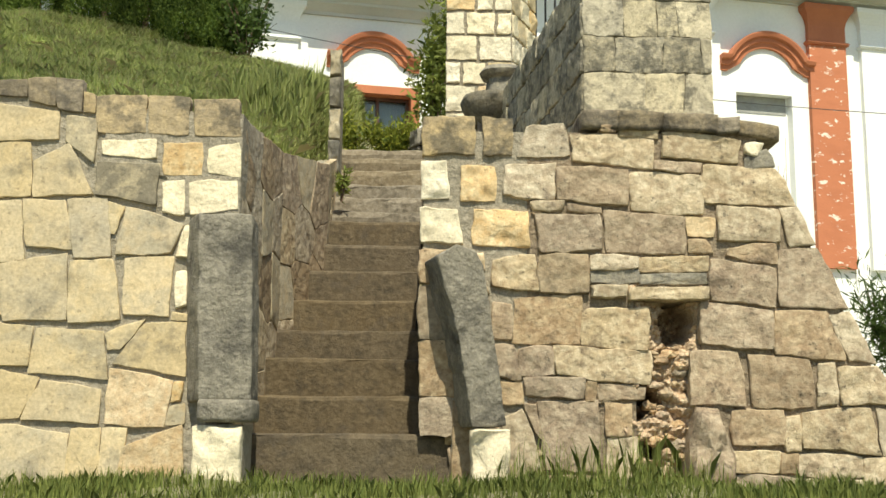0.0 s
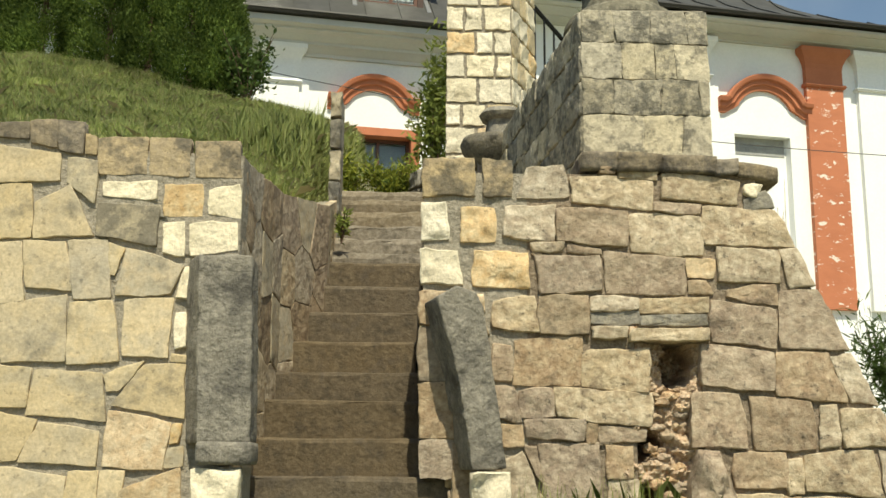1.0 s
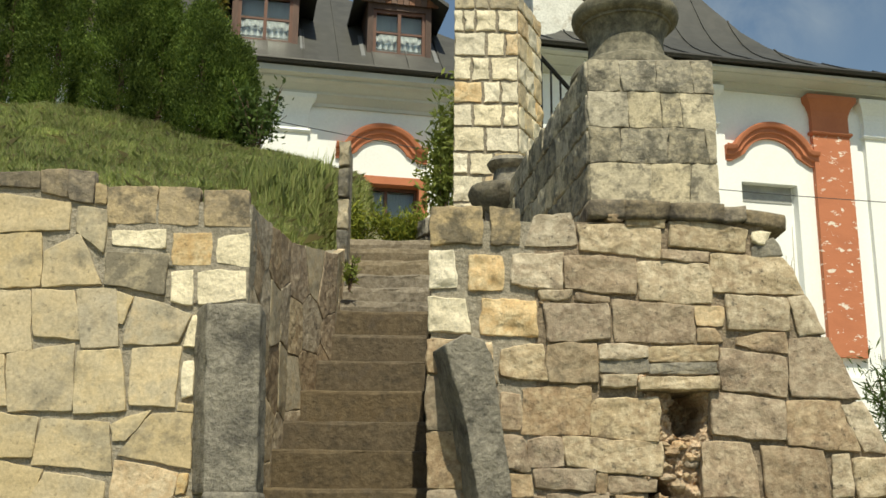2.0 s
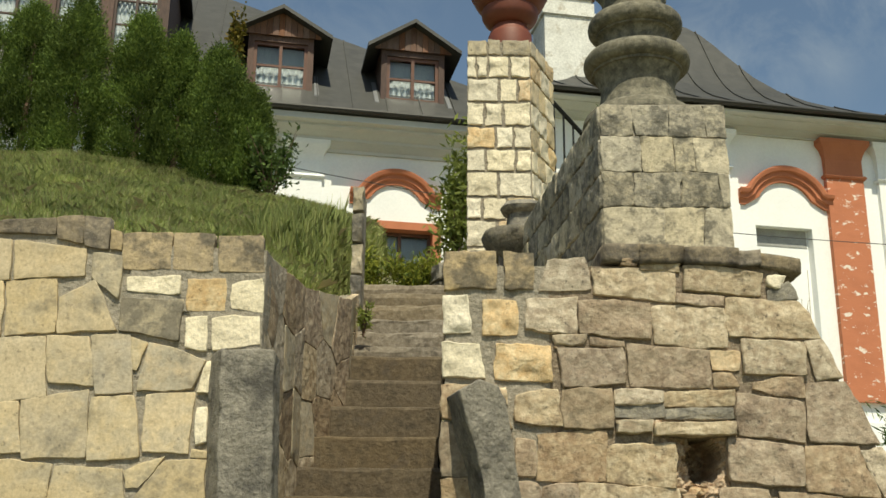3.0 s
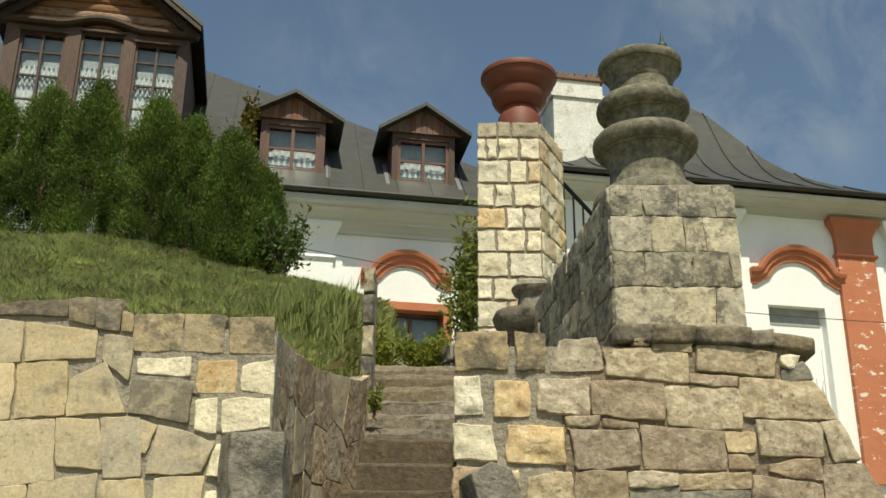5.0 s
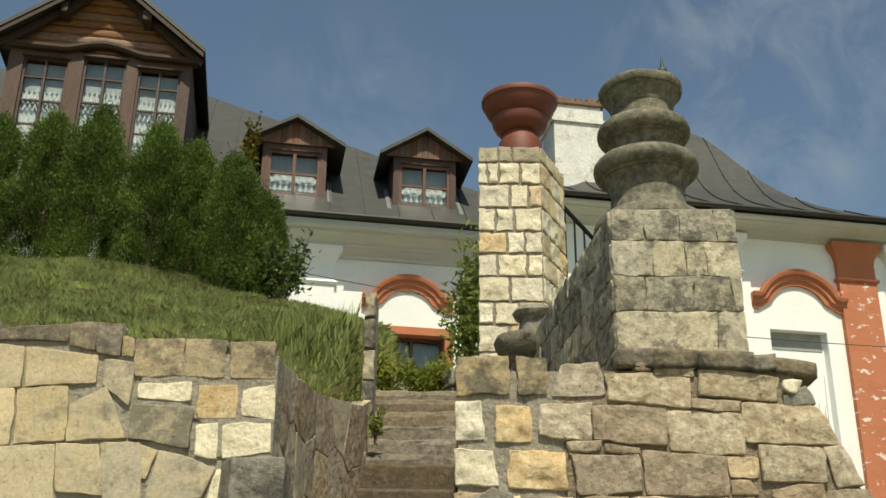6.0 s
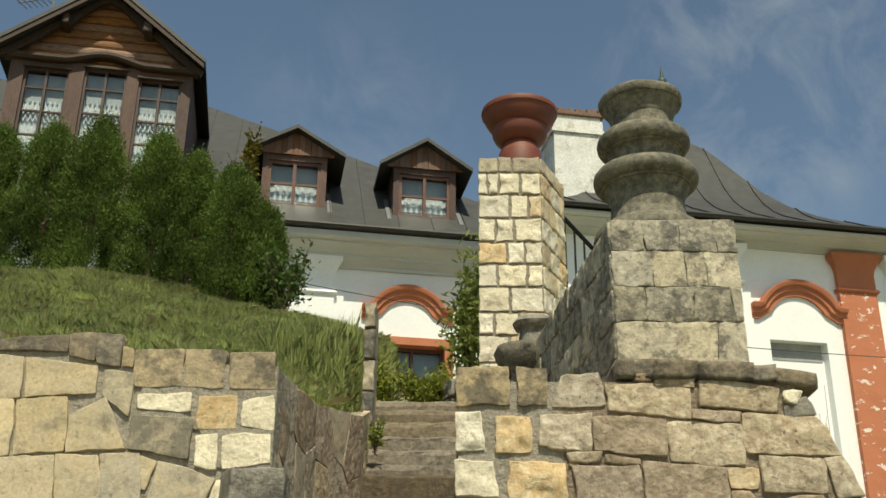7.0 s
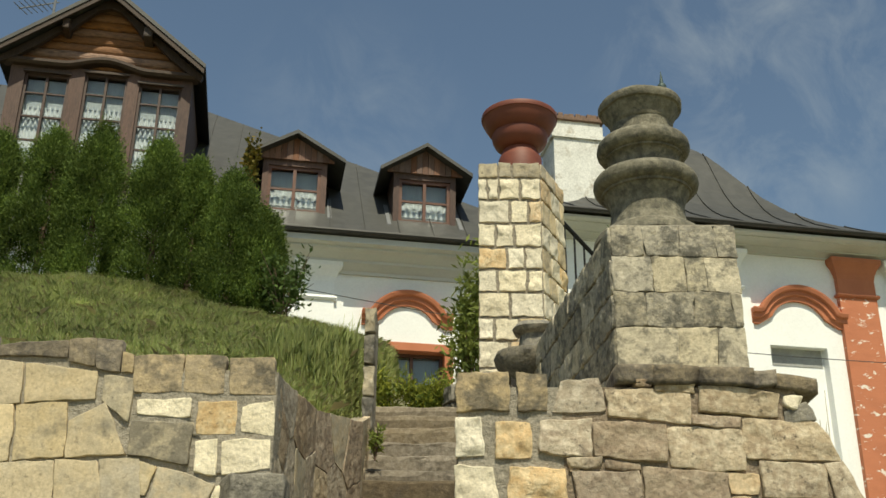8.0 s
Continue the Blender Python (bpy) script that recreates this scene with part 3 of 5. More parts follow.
# ---- stairs ----
STEP_Z = (1.236, 1.455, 1.646, 1.857, 2.034, 2.234, 2.453, 2.663, 2.871, 3.003, 3.162, 3.316, 3.49, 3.658, 3.799)
stairs = empty("stairs", (-0.5, 5.0, 1.0), "steep worn stairs climbing between two stone walls", "stairs", kind="structure")


def step_mesh(x0, x1, y0, y1, z0, z1, worn, mat, seed):
    bm = bmesh.new()
    n = 14
    prof = [(y1, z0), (y0, z0), (y0, z1 - worn), (y0 + worn * 0.35, z1 - worn * 0.3), (y0 + worn, z1), (y1, z1)]
    rows = []
    for k in range(n + 1):
        x = x0 + (x1 - x0) * k / n
        row = []
        for i, (y, z) in enumerate(prof):
            e = noise.noise(Vector((x * 6, i * 0.7, seed))) * worn * 0.9 if i in (2, 3, 4) else 0
            row.append(bm.verts.new((x, y + e * 0.7, z + e * 0.6)))
        rows.append(row)
    for a, b in zip(rows, rows[1:]):
        for i in range(len(prof)):
            j = (i + 1) % len(prof)
            bm.faces.new((a[i], a[j], b[j], b[i]))
    bm.faces.new(rows[0][::-1])
    bm.faces.new(rows[-1])
    return mesh_of(bm, mat, smooth=False)


for i in range(1, len(STEP_Z)):
    y0 = 5.0 + 0.26 * i - 0.26 * (i == 1) * 0.0
    old = i >= 9
    x0, x1 = (-1.16, -0.03) if i < 5 else (-1.08, -0.16)
    if i < 4:
        x1 = 0.055
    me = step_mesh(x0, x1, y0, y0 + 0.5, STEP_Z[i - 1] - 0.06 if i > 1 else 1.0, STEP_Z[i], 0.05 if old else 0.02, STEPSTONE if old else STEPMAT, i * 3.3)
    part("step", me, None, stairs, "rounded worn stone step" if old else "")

# ---- left retaining wall ----
LF = face((-0.985, 5.0), 0)
left_wall = empty("wall_left", (-2.0, 5.2, 1.1), "cream sandstone retaining wall of irregular polygonal blocks", "wall", kind="structure")
bm = bmesh.new()
prism(bm, [(-3.6, 0.9), (0, 0.9), (0, 3.0), (-0.7, 3.03), (-1.2, 3.12), (-3.6, 3.2)], -0.4, LF @ Matrix.Translation((0, -0.012, 0)))
part("mortar_core", bm, MORTAR, left_wall)
bm = bmesh.new()
prism(bm, [(-0.3, 2.5), (-0.002, 2.5), (-0.002, 2.99), (-0.66, 3.0), (-0.68, 2.74), (-0.36, 2.68)], -0.02, LF @ Matrix.Translation((0, -0.001, 0)))
part("flush_pointing", bm, MORTAR, left_wall, "wide flush grey mortar")
L_BOUNDS = [(3.17, 3.05), (3.06, 2.895), (2.863, 2.69), (2.586, 2.50), (2.297, 2.285), (1.989, 2.02), (1.785, 1.73), (1.54, 1.49), (1.21, 1.28), (1.0, 1.0)]
L_FILL = [fill_row(-3.3, -1.45 + 0.06 * R.random(), 0.36) for _ in L_BOUNDS[1:]]
courses(left_wall, LF, L_BOUNDS, L_FILL, lambda k, u, i, n: DARKTOP if k == 0 else WEATHERED if R.random() < 0.3 else CREAM, wave=0.05, slant=0.045, span=(-1.19, 0), proud=(0.001, 0.006), rough=0.005, gap=0.008, round_to=0.005, ragged=0.012, lean=0.012)
L_KINDS = {"D": DARKTOP, "W": WEATHERED, "C": CREAM, "P": PALE, "O": OCHRE, "K": GREYCREAM, "S": STAINED, "T": TOPSTONE}


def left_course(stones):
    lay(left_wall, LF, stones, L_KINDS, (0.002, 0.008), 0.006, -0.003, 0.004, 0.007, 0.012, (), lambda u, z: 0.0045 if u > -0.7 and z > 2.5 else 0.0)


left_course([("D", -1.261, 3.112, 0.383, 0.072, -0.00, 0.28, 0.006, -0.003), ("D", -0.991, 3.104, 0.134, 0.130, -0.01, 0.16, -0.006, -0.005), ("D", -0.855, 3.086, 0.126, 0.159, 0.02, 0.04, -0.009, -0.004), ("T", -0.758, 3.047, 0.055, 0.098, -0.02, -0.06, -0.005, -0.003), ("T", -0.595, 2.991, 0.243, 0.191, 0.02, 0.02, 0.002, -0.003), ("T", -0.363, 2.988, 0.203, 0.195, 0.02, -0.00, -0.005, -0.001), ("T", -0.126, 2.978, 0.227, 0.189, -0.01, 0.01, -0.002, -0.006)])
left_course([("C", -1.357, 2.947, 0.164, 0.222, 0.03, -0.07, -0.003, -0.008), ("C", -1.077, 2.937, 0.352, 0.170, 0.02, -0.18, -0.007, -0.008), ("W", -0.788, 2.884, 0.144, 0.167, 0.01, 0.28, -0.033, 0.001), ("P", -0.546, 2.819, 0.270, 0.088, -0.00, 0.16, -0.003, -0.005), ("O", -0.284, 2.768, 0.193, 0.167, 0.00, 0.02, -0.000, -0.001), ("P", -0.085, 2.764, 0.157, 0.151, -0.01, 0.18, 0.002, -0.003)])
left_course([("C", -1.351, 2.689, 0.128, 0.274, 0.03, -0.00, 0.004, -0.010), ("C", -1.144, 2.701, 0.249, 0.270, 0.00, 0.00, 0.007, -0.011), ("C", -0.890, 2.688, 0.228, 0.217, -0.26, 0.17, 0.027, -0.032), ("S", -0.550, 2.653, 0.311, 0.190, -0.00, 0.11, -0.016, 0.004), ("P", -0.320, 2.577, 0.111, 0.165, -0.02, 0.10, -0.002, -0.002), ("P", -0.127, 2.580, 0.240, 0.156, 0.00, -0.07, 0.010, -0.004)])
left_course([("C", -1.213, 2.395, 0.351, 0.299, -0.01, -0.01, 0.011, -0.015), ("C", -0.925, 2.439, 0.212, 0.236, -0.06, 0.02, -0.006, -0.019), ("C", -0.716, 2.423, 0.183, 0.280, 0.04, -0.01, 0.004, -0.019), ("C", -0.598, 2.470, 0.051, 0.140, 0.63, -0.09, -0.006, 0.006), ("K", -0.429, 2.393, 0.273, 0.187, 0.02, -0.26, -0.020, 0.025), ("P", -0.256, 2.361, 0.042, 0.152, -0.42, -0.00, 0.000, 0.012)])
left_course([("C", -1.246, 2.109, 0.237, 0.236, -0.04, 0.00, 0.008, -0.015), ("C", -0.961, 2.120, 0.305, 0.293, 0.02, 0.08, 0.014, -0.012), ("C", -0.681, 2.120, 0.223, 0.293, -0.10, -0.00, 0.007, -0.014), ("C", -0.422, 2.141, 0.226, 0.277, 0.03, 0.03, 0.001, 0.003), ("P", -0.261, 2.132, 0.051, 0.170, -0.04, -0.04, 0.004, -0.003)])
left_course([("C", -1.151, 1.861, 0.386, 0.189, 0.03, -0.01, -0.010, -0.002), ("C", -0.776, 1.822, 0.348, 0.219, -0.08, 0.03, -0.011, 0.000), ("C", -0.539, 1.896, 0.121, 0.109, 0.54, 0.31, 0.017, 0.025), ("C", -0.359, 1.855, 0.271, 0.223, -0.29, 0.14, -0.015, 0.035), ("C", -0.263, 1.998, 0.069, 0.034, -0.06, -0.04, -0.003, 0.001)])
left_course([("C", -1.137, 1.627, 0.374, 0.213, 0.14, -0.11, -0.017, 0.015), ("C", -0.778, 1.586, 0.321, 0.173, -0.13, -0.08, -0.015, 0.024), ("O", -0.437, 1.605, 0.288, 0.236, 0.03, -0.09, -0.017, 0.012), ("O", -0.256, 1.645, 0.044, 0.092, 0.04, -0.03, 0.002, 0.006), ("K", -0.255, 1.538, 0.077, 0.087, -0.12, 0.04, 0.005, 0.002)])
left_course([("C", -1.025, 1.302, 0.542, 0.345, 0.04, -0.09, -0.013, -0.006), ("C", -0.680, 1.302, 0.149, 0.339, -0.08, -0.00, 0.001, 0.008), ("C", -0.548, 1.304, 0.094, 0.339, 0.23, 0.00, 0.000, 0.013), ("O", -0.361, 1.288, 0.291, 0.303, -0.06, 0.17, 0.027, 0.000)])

# side of the stair well, below the bank
side_wall = empty("wall_stair_side", (-0.9, 6.3, 1.2), "brown rubble wall with moss along the stairs", "wall", kind="structure")
for (ox, oy), yaw, ln, zt0, zt1, zb0, zb1 in (((-0.995, 5.03), 87.5, 1.05, 3.0, 3.09, 1.15, 1.7), ((-0.95, 6.06), 77.5, 0.85, 3.09, 3.22, 1.8, 2.3), ((-0.775, 6.88), 92, 1.2, 3.22, 3.58, 2.3, 3.1)):
    SF = face((ox, oy), yaw)
    bm = bmesh.new()
    prism(bm, [(-0.02, zb0 - 0.5), (ln + 0.02, zb1 - 0.5), (ln + 0.02, zt1 - 0.02), (-0.02, zt0 - 0.02)], -0.3, SF @ Matrix.Translation((0, -0.008, 0)))
    part("mortar_core", bm, MORTAR, side_wall)
    rubble_face(side_wall, SF, ln, (zb0, zb1), (zt0, zt1), 0.29)
# post at the top of the stairs
post = empty("gate_post", (-0.77, 7.75, 3.0), "narrow weathered stone post of stacked blocks beside the stairs", "post")
PF = face((-0.875, 7.7), 0)
bm = boxes((-0.868, -0.79, 7.72, 7.95, 2.7, 4.28))
part("core", bm, MORTAR, post)
courses(post, PF, [(4.32, 4.32), (4.1, 4.12), (3.85, 3.87), (3.62, 3.6), (3.35, 3.36), (3.0, 3.0)], [[0, 0.095]] * 5, lambda *a: GREYSTONE if R.random() < 0.6 else WEATHERED, proud=(0.01, 0.05), rough=0.03)

# ---- stone slab posts at the foot of the stairs ----


def slab(name, outline, depth, m, label, chips, splay=0.0):
    """An upright stone slab with chipped, worn edges."""
    ob = empty(name, m @ Vector((0, 0, outline[0][1])), label, "stone post")
    bm = bmesh.new()
    prism(bm, outline, depth, m)
    mid = sum(q[0] for q in outline) / len(outline)
    inv = m.inverted()
    for v in bm.verts:
        q = inv @ v.co
        if q.y < -0.05 and q.x < mid:
            v.co = m @ Vector((q.x - splay, q.y, q.z))
    bmesh.ops.recalc_face_normals(bm, faces=bm.faces)
    bmesh.ops.bevel(bm, geom=list(bm.edges), offset=0.012, segments=2, affect="EDGES", profile=0.6)
    bmesh.ops.triangulate(bm, faces=bm.faces)
    for _ in range(4):
        long = [e for e in bm.edges if e.calc_length() > 0.035]
        if long:
            bmesh.ops.subdivide_edges(bm, edges=long, cuts=1)
            bmesh.ops.triangulate(bm, faces=[f for f in bm.faces if len(f.verts) > 3])
    bm.normal_update()
    for v in list(bm.verts):
        w = noise.noise(v.co * 7) * chips + noise.noise(v.co * 22) * chips * 0.5 - max(0, noise.noise(v.co * 11 + Vector((5, 0, 0))) - 0.45) * chips * 4
        v.co += v.normal * w
    part("shaft", bm, SLATE, ob, smooth=True)
    return ob


S1 = face((-1.105, 4.77), 3)
s1 = slab("stone_post", [(0.02, 1.6), (0.25, 1.6), (0.242, 2.0), (0.225, 2.455), (-0.02, 2.46), (-0.005, 2.0)], -0.26, S1, "dark grey upright sandstone slab on a pale block", 0.008, 0.10)
bm = bmesh.new()
box(bm, 0.012, 0.262, -0.27, 0.012, 1.505, 1.61, m=S1, bevel=0.022)
part("foot_moulding", bm, SLATE, s1, smooth=True)
courses(s1, face((-1.12, 4.8), 0), [(1.50, 1.50), (1.1, 1.1)], [[0, 0.24]], lambda *a: PALE, name="block", proud=(0.015, 0.02), rough=0.02)
part("block_core", boxes((-1.11, -0.89, 4.82, 5.05, 1.0, 1.495)), MORTAR, s1)
s2 = slab("stone_post", [(0.14, 1.49), (0.31, 1.5), (0.255, 1.9), (0.195, 2.26), (0.15, 2.33), (0.06, 2.355), (-0.035, 2.30), (0.0, 2.15), (0.05, 2.0), (0.10, 1.75)], -0.3, face((0.01, 4.95), 16), "dark grey leaning sandstone slab with a rounded top", 0.010, 0.0)
courses(s2, face((0.13, 5.0), 4), [(1.5, 1.5), (1.05, 1.05)], [[0, 0.2]], lambda *a: PALE, name="block", proud=(0.02, 0.04), rough=0.03)
part("block_core", boxes((0.14, 0.32, 5.02, 5.2, 1.0, 1.49)), MORTAR, s2)

# ---- right wall with its battered end ----
RF = face((0, 5.2), 0)
EDGE = (1.0, 0.46, 2.968)      # the sloping end: u + 0.46 z
right_wall = empty("wall_right", (0.8, 5.4, 1.1), "weathered tan ashlar retaining wall with a sloping battered end", "wall", kind="structure")
RC = RF @ Matrix.Translation((0, -0.010, 0))
bm = bmesh.new()
prism(bm, [(0.05, 0.9), (0.42, 0.9), (0.42, 2.98), (-0.1, 2.98), (-0.1, 1.47), (0.05, 1.47)], -1.6, RC)
part("mortar_core", bm, MORTAR, right_wall)
bm = bmesh.new()
prism(bm, [(0.42, 0.9), (0.95, 0.9), (0.95, 2.98), (0.42, 2.98)], -1.6, RC)
prism(bm, [(0.95, 2.12), (1.28, 2.12), (1.28, 2.98), (0.95, 2.98)], -1.2, RC)
prism(bm, [(0.95, 0.9), (1.28, 0.9), (1.28, 1.22), (0.95, 1.22)], -1.2, RC)
prism(bm, [(1.28, 0.9), (2.53, 0.9), (1.575, 2.98), (1.28, 2.98)], -1.2, RC)
part("mortar_core", bm, MORTAR_TAN, right_wall)
bm = bmesh.new()
NU, NZ = 56, 110
grid = []
for j in range(NZ):
    row = []
    for i in range(NU):
        u, z = 0.88 + 0.46 * i / (NU - 1), 1.15 + 1.05 * j / (NZ - 1)
        p = Vector((u, z, 0))
        dep = 5.235 + 0.07 * noise.noise(p * 9 + Vector((0, 0, 2))) + 0.04 * noise.noise(p * 23 + Vector((0, 0, 7))) + 0.02 * noise.noise(p * 60)
        dep += 0.06 * max(0.0, 1 - ((u - 1.12) / 0.13) ** 2)
        w = 0.8 * noise.noise(p * 12 + Vector((3, 0, 0))) + 0.5 * noise.noise(p * 31)
        for cu, cz, ru, rz_, far in ((1.165, 2.02, 0.085, 0.12, 0.3), (1.0, 1.62, 0.08, 0.075, 0.3), (1.03, 1.40, 0.11, 0.05, 0.3)):
            dep += far * max(0.0, min(1.0, 2.2 * (1 + w - ((u - cu) / ru) ** 2 - ((z - cz) / rz_) ** 2)))
        row.append(bm.verts.new((u, dep, z)))
    grid.append(row)
for ra, rb in zip(grid, grid[1:]):
    for i in range(NU - 1):
        bm.faces.new((ra[i], ra[i + 1], rb[i + 1], rb[i]))
part("hollow_core", bm, RUBBLE, right_wall, "crumbling clay and rubble core laid bare")


R_KINDS = {"D": TOPSTONE, "P": PALE, "O": OCHRE, "T": TAN, "L": LIGHTTAN, "B": BROWN, "G": GREYSTONE}


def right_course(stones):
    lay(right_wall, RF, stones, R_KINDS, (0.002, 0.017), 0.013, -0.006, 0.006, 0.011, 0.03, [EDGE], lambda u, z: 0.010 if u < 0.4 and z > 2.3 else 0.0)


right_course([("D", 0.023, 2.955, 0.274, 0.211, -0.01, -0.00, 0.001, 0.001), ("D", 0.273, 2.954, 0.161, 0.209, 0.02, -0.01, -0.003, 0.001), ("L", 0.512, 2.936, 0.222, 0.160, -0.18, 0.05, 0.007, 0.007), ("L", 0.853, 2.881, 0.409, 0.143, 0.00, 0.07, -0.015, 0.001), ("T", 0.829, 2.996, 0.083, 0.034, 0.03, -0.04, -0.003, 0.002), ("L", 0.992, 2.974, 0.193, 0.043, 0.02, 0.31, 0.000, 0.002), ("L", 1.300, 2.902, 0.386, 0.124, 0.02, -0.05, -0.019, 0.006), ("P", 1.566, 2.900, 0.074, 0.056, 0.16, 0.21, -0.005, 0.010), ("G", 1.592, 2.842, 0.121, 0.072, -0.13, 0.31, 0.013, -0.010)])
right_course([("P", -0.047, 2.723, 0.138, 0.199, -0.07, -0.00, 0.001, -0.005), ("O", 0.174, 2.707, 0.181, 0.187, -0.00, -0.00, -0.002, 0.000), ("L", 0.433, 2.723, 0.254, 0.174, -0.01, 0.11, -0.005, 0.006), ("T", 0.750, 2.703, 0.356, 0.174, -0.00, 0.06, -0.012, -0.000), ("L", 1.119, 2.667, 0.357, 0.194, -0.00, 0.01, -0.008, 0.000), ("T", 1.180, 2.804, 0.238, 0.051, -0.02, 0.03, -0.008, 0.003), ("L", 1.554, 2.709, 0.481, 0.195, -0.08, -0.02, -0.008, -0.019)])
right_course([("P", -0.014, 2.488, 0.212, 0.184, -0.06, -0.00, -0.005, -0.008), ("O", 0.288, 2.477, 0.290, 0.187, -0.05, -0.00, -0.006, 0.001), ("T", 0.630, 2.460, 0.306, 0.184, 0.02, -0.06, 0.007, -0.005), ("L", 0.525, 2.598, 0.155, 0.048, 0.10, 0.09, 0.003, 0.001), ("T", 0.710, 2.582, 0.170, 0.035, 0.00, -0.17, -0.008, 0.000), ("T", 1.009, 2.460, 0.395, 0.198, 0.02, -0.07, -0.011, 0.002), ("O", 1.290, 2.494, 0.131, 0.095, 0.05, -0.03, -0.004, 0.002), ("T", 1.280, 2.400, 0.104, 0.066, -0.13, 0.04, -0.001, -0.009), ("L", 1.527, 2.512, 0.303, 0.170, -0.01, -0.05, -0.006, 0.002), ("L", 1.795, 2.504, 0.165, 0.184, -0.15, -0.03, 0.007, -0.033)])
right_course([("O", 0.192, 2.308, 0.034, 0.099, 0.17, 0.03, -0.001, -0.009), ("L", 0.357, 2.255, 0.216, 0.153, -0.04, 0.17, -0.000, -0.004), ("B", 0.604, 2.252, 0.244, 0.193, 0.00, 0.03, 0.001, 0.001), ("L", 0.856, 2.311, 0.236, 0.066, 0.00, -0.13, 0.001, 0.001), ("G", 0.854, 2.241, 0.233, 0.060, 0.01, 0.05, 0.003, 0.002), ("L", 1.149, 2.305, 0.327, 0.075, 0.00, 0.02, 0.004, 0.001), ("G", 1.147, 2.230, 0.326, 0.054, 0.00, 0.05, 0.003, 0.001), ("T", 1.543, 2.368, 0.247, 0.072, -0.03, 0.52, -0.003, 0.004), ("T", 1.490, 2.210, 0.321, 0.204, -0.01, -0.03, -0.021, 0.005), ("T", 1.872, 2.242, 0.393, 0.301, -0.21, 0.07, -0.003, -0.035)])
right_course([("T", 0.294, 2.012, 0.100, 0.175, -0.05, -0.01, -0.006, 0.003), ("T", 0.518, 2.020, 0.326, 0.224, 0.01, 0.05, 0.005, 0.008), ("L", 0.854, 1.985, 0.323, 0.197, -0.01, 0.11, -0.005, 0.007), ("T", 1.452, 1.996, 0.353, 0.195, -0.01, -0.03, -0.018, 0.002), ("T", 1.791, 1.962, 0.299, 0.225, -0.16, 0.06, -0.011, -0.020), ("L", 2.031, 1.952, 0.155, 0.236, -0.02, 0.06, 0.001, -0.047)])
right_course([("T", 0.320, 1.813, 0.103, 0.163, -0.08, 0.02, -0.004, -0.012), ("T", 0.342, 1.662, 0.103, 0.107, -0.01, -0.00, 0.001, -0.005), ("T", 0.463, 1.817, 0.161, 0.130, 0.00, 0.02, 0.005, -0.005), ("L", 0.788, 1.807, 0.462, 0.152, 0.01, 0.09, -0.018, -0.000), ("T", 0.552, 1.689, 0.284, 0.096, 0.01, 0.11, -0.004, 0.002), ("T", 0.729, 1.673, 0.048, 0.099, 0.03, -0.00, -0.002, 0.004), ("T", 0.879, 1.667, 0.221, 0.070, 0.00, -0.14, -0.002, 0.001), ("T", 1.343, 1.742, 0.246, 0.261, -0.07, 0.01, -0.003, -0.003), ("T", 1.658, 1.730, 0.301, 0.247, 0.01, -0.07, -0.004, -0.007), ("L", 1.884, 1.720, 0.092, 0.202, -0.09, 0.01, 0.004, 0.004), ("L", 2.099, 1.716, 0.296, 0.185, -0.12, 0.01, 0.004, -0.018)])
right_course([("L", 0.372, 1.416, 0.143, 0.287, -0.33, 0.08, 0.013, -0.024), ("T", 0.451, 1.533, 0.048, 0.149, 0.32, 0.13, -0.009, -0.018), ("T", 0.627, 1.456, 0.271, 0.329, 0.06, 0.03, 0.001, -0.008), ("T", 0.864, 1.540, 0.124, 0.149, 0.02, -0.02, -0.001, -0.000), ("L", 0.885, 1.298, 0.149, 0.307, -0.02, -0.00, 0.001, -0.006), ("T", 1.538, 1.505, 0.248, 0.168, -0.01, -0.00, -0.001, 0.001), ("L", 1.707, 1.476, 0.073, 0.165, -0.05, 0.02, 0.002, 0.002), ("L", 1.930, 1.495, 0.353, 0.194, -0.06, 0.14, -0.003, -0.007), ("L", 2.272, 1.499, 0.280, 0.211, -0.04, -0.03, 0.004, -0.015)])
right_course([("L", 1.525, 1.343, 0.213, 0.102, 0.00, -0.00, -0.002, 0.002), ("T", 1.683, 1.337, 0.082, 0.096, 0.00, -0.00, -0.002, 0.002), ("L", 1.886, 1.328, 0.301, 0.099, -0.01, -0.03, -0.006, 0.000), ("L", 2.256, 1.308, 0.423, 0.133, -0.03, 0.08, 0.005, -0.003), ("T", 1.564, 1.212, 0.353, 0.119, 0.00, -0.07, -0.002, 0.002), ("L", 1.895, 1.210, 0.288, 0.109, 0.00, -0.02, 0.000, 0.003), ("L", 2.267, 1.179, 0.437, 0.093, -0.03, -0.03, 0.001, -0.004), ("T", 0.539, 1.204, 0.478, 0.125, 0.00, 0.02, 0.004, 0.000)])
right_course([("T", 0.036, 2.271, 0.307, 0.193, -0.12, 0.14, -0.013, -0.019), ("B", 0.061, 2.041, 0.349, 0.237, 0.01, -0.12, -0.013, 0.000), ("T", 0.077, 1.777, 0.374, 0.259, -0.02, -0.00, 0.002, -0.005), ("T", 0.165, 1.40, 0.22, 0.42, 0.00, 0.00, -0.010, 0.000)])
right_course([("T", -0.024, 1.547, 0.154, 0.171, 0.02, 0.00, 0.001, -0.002)])
